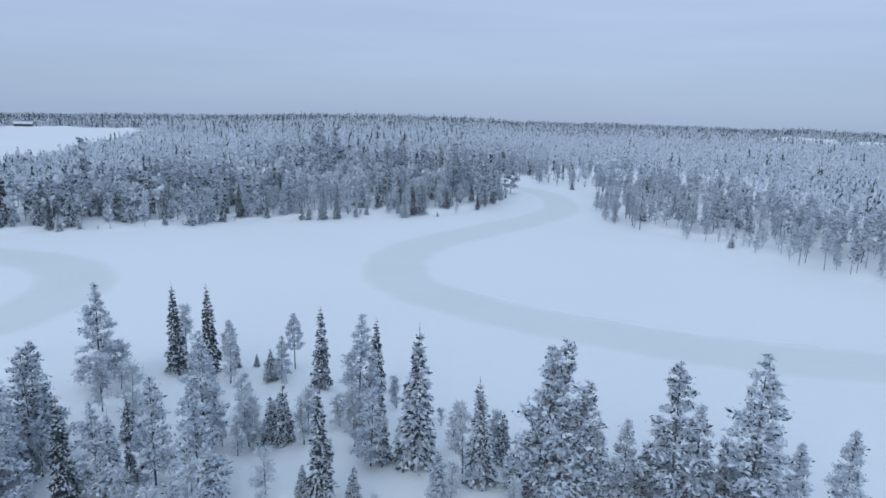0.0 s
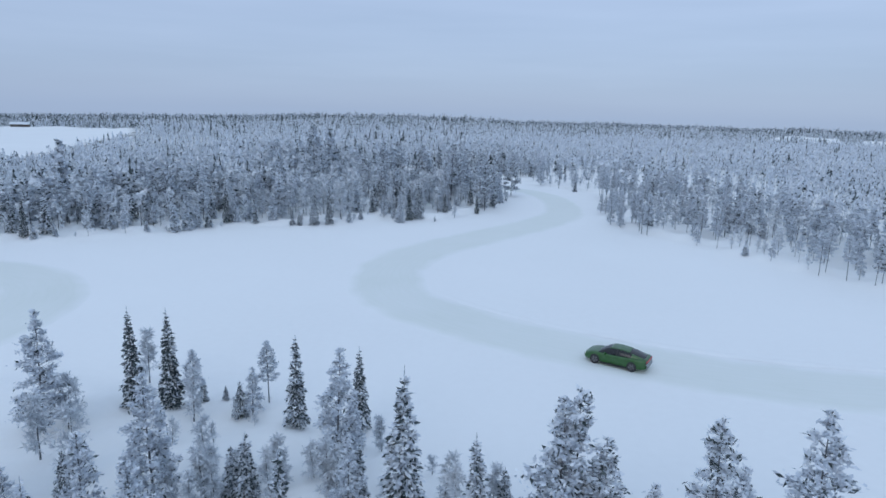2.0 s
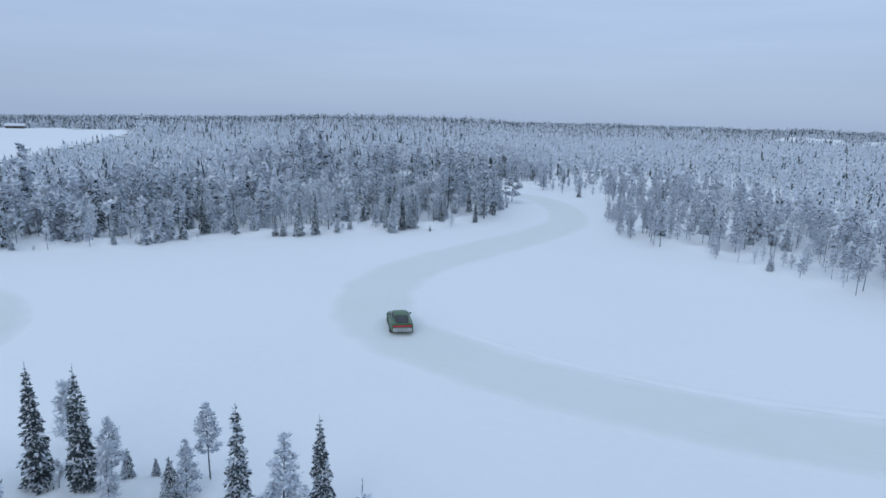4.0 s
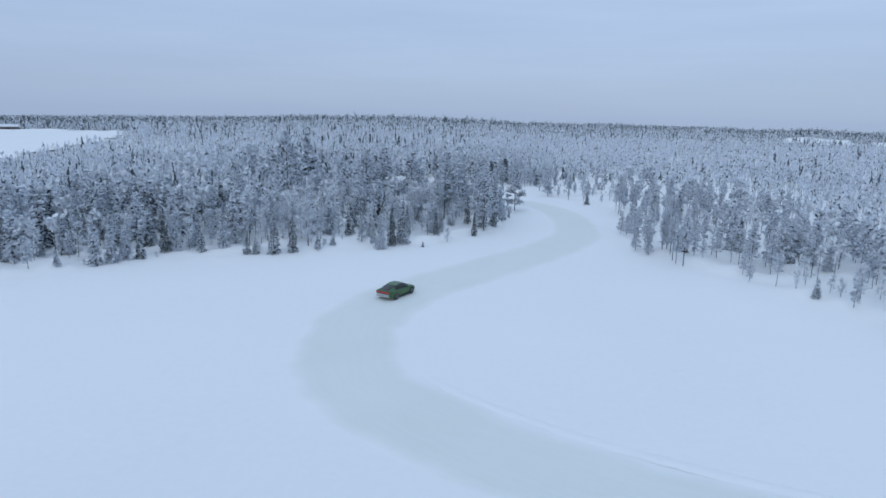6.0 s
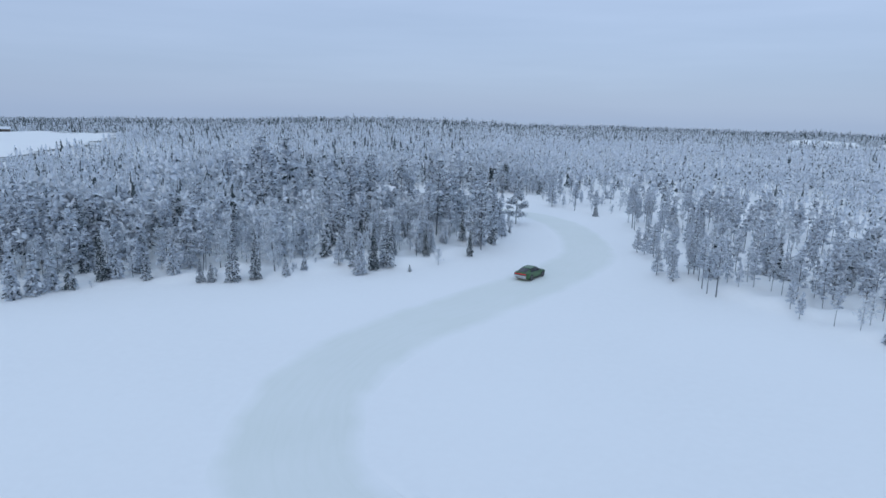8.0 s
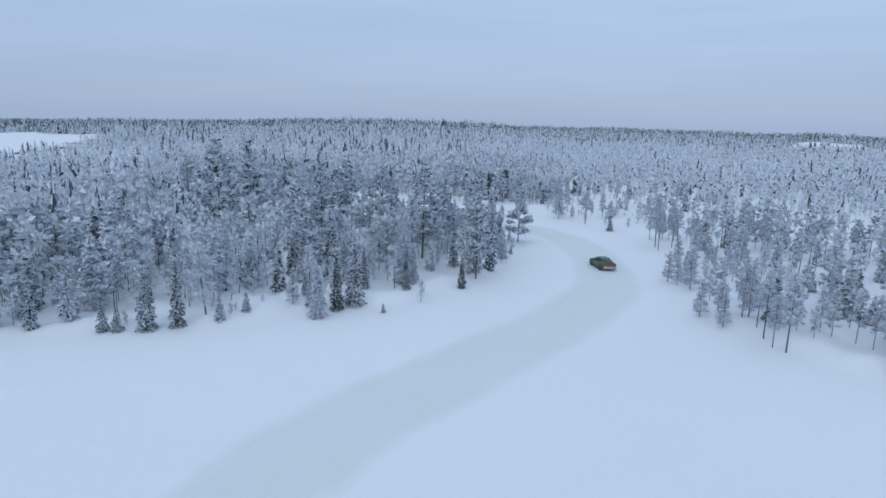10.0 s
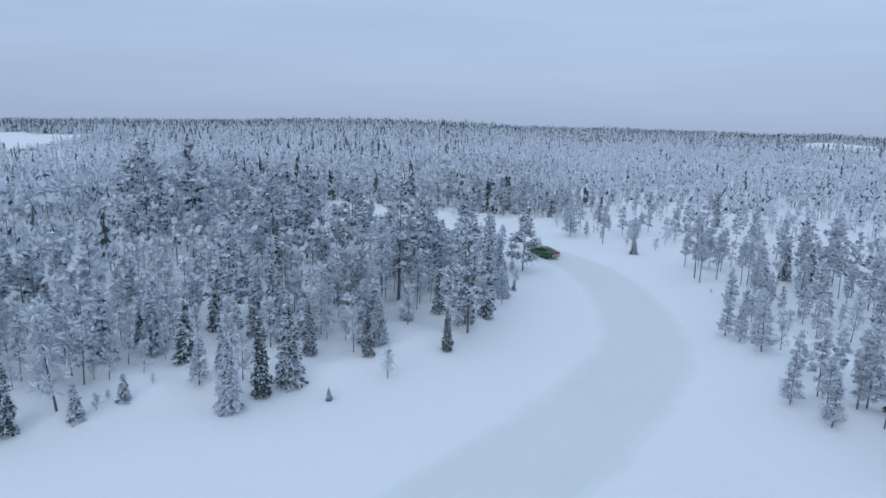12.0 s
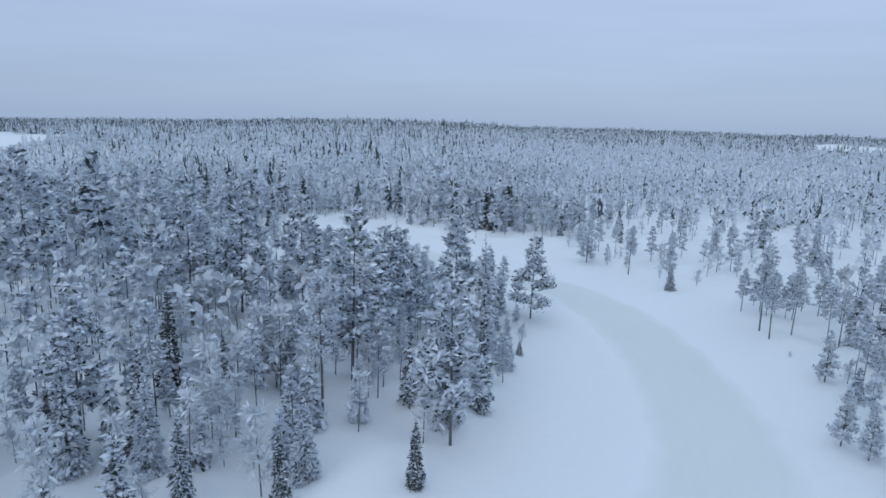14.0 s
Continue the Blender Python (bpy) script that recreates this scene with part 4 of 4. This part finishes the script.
def wheel_at(car, x, y):
    hub = new("wheel")
    hub.parent = car
    hub.location = (x, y, 0.36)
    bm = bmesh.new()
    prof = ((0.24, -0.11), (0.335, -0.125), (0.36, -0.09), (0.36, 0.09), (0.335, 0.125), (0.24, 0.11))
    rings = []
    for k in range(28):
        a = k * 2 * math.pi / 28
        rings.append([bm.verts.new((r * math.cos(a), w, r * math.sin(a))) for r, w in prof])
    for k in range(28):
        a, b = rings[k], rings[(k + 1) % 28]
        for j in range(len(prof)):
            bm.faces.new((a[j], b[j], b[(j + 1) % 6], a[(j + 1) % 6]))
    part("tyre", bm, RUBBER, hub, smooth=True)
    bm = bmesh.new()
    out = 0.10 if y > 0 else -0.10
    for k in range(5):
        m = pose(0, out, 0, 0, k * 72, 0)
        for dx in (-0.05, 0.05):
            v = [bm.verts.new(m @ Vector(c)) for c in ((dx - 0.022, -0.012, 0.03), (dx + 0.022, -0.012, 0.03), (dx * 1.7 + 0.018, -0.012, 0.245), (dx * 1.7 - 0.018, -0.012, 0.245),
                                                        (dx - 0.022, 0.012, 0.03), (dx + 0.022, 0.012, 0.03), (dx * 1.7 + 0.018, 0.012, 0.245), (dx * 1.7 - 0.018, 0.012, 0.245))]
            for f in ((3, 2, 1, 0), (4, 5, 6, 7), (0, 1, 5, 4), (1, 2, 6, 5), (2, 3, 7, 6), (3, 0, 4, 7)):
                bm.faces.new([v[j] for j in f])
    bmesh.ops.create_cone(bm, cap_ends=True, segments=20, radius1=0.245, radius2=0.245, depth=0.08, matrix=pose(0, 0, 0, 90, 0, 0))
    part("rim", bm, ALLOY, hub, "dark alloy spokes")
    return hub


def build_car():
    car = tagged(new("car"), "green four-door coupe with snow-caked tail, sliding over ice", "car")
    part("body", loft(finer(BODY), body_ring), PAINT, car, "green paintwork filmed with frozen slush", smooth=True)
    part("window_band", loft(finer(CABIN), cabin_ring), GLASS, car, "dark tinted windows all round", smooth=True)
    # roof skin and rear pillars stand a little proud of the glass
    def skin(stations, rim):
        bm = bmesh.new()
        rows = []
        for c in stations:
            pts = rim(c)
            rows.append([bm.verts.new((c[0], y, z)) for y, z in pts])
        n = len(rows[0])
        for a, b in zip(rows, rows[1:]):
            for k in range(n):
                bm.faces.new((a[k], a[(k + 1) % n], b[(k + 1) % n], b[k]))
        bm.faces.new(rows[0])
        bm.faces.new(rows[-1][::-1])
        bmesh.ops.recalc_face_normals(bm, faces=bm.faces[:])
        return bm

    def roof_rim(c):
        _, w, zb, wr, zr = c
        top = [(-wr - 0.018, zr - 0.045), (-wr * 0.8, zr + 0.016), (0, zr + 0.032), (wr * 0.8, zr + 0.016), (wr + 0.018, zr - 0.045)]
        return top + [(y * 0.98, z - 0.03) for y, z in reversed(top)]

    part("roof", skin([c for c in finer(CABIN) if -1.3 < c[0] < 0.45], roof_rim), PAINT, car, "green roof panel")
    for sy in (1, -1):
        def pillar_rim(c):
            _, w, zb, wr, zr = c
            side = [(w + 0.014, zb - 0.03), ((w + wr) / 2 + 0.03, (zb + zr) / 2 + 0.02), (wr + 0.016, zr - 0.025)]
            return [(sy * y, z) for y, z in side] + [(sy * (y - 0.03), z) for y, z in reversed(side)]

        part("pillar", skin([c for c in finer(CABIN, 6) if -2.15 < c[0] < -1.25], pillar_rim), PAINT, car)
        part("pillar", skin([c for c in finer(CABIN, 12) if -0.24 < c[0] < -0.14], pillar_rim), TRIM, car, "black door pillar")
        bm = bmesh.new()
        box(bm, -1.05, 1.05, sy * 0.93 - 0.04, sy * 0.93 + 0.04, 0.15, 0.26)
        part("sill", bm, TRIM, car, "black plastic sill")
        bm = bmesh.new()
        bmesh.ops.create_icosphere(bm, subdivisions=2, radius=1, matrix=pose(0.72, sy * 1.0, 0.97) @ Matrix.Diagonal((0.09, 0.11, 0.075, 1)))
        part("mirror", bm, PAINT, car, smooth=True)
        bm = bmesh.new()
        bmesh.ops.create_icosphere(bm, subdivisions=2, radius=1, matrix=pose(2.23, sy * 0.70, 0.60, 0, 12, sy * -28) @ Matrix.Diagonal((0.15, 0.15, 0.055, 1)))
        part("headlight", bm, LAMP, car, "lit white headlight", smooth=True)
        for x in (0.20, -0.95):
            bm = bmesh.new()
            box(bm, x - 0.10, x + 0.10, sy * 0.955 - 0.015, sy * 0.955 + 0.02, 0.755, 0.785)
            part("door_handle", bm, PAINT, car)
        # wheel arch openings: flat black discs stand in for the shade inside
        for x in (1.49, -1.42):
            bm = bmesh.new()
            bmesh.ops.create_cone(bm, cap_ends=True, segments=28, radius1=0.385, radius2=0.385, depth=0.03, matrix=pose(x, sy * 0.972, 0.37, 90, 0, 0))
            part("wheel_arch", bm, TRIM, car, "flat black disc for the shade in the wheel arch")
    bm = bmesh.new()
    box(bm, -2.475, -2.36, -0.82, 0.82, 0.72, 0.90)
    part("tail_panel", bm, TRIM, car, "black panel round the light bar")
    bm = bmesh.new()
    box(bm, -2.485, -2.36, -0.78, 0.78, 0.80, 0.865)
    part("light_bar", bm, TAIL, car, "red light bar across the tail")
    bm = bmesh.new()
    rows = [[bm.verts.new((x, y, z)) for y in (-0.80, -0.45, 0, 0.45, 0.80)] for x, z in ((-2.42, 0.30), (-2.53, 0.36), (-2.54, 0.56), (-2.50, 0.66), (-2.40, 0.70))]
    for a, b in zip(rows, rows[1:]):
        for k in range(4):
            bm.faces.new((a[k], a[k + 1], b[k + 1], b[k]))
    bmesh.ops.solidify(bm, geom=bm.faces[:], thickness=0.05)
    part("rear_bumper", bm, CAKED, car, "rear bumper caked with snow", smooth=True)
    bm = bmesh.new()
    box(bm, -2.36, -2.22, -0.66, 0.66, 1.0, 1.03)
    part("spoiler", bm, PAINT, car)
    bm = bmesh.new()
    box(bm, 2.34, 2.47, -0.5, 0.5, 0.30, 0.46)
    part("grille", bm, TRIM, car, "black grille")
    for o in car.children:
        o.data.transform(Matrix.Diagonal((0.955, 1, 1, 1)))
    wheels = [wheel_at(car, x * 0.955, sy * 0.885) for x in (1.49, -1.42) for sy in (1, -1)]
    return car, wheels


CAR, WHEELS = build_car()

# seconds, place on the track, heading
DRIVE = ((0, 40.61, 48.21, 176), (0.5, 33.41, 49.70, 175), (1, 26.77, 51.28, 173), (1.5, 20.97, 53.32, 165), (2, 15.45, 55.40, 147), (2.5, 10.88, 58.20, 129), (3, 6.41, 61.94, 118), (3.5, 2.28, 66.10, 108),
         (4, -0.73, 71.23, 99), (4.5, -2.18, 76.45, 87), (5, -2.48, 81.79, 74), (5.5, -1.97, 87.15, 64), (6, -0.80, 92.97, 59), (6.5, 1.71, 98.69, 55), (7, 5.48, 104.76, 51), (7.5, 10.50, 111.03, 49), (8, 15.85, 116.09, 53),
         (8.5, 20.20, 121.65, 63))
DRIVE += ((9, 23.79, 127.21, 78), (9.5, 26.20, 132.92, 88), (10, 27.62, 138.84, 99), (10.5, 27.92, 144.83, 109), (11, 27.25, 151.34, 117), (11.5, 25.35, 157.45, 122), (12, 22.56, 163.55, 129), (12.5, 18.43, 170.13, 135), (13, 12.67, 176.39, 145),
          (13.5, 5.48, 182.31, 152), (14, -1.44, 186.22, 161))


def motions():
    walk(CAR, [(t, pose(x, y, float(terrain(np.array([x]), np.array([y]))[0]) + 0.062, 0, 0, h)) for t, x, y, h in DRIVE])
    ts = np.arange(0, 14.001, 1 / 30)
    px, py = (np.interp(ts, [r[0] for r in DRIVE], [r[k] for r in DRIVE]) for k in (1, 2))
    run = np.concatenate(([0], np.cumsum(np.hypot(np.diff(px), np.diff(py)))))
    for wheel in WHEELS:
        x, y, z = wheel.location
        walk(wheel, [(float(t), pose(x, y, z, 0, math.degrees(s / 0.36), 0)) for t, s in zip(ts, run)])


motions()
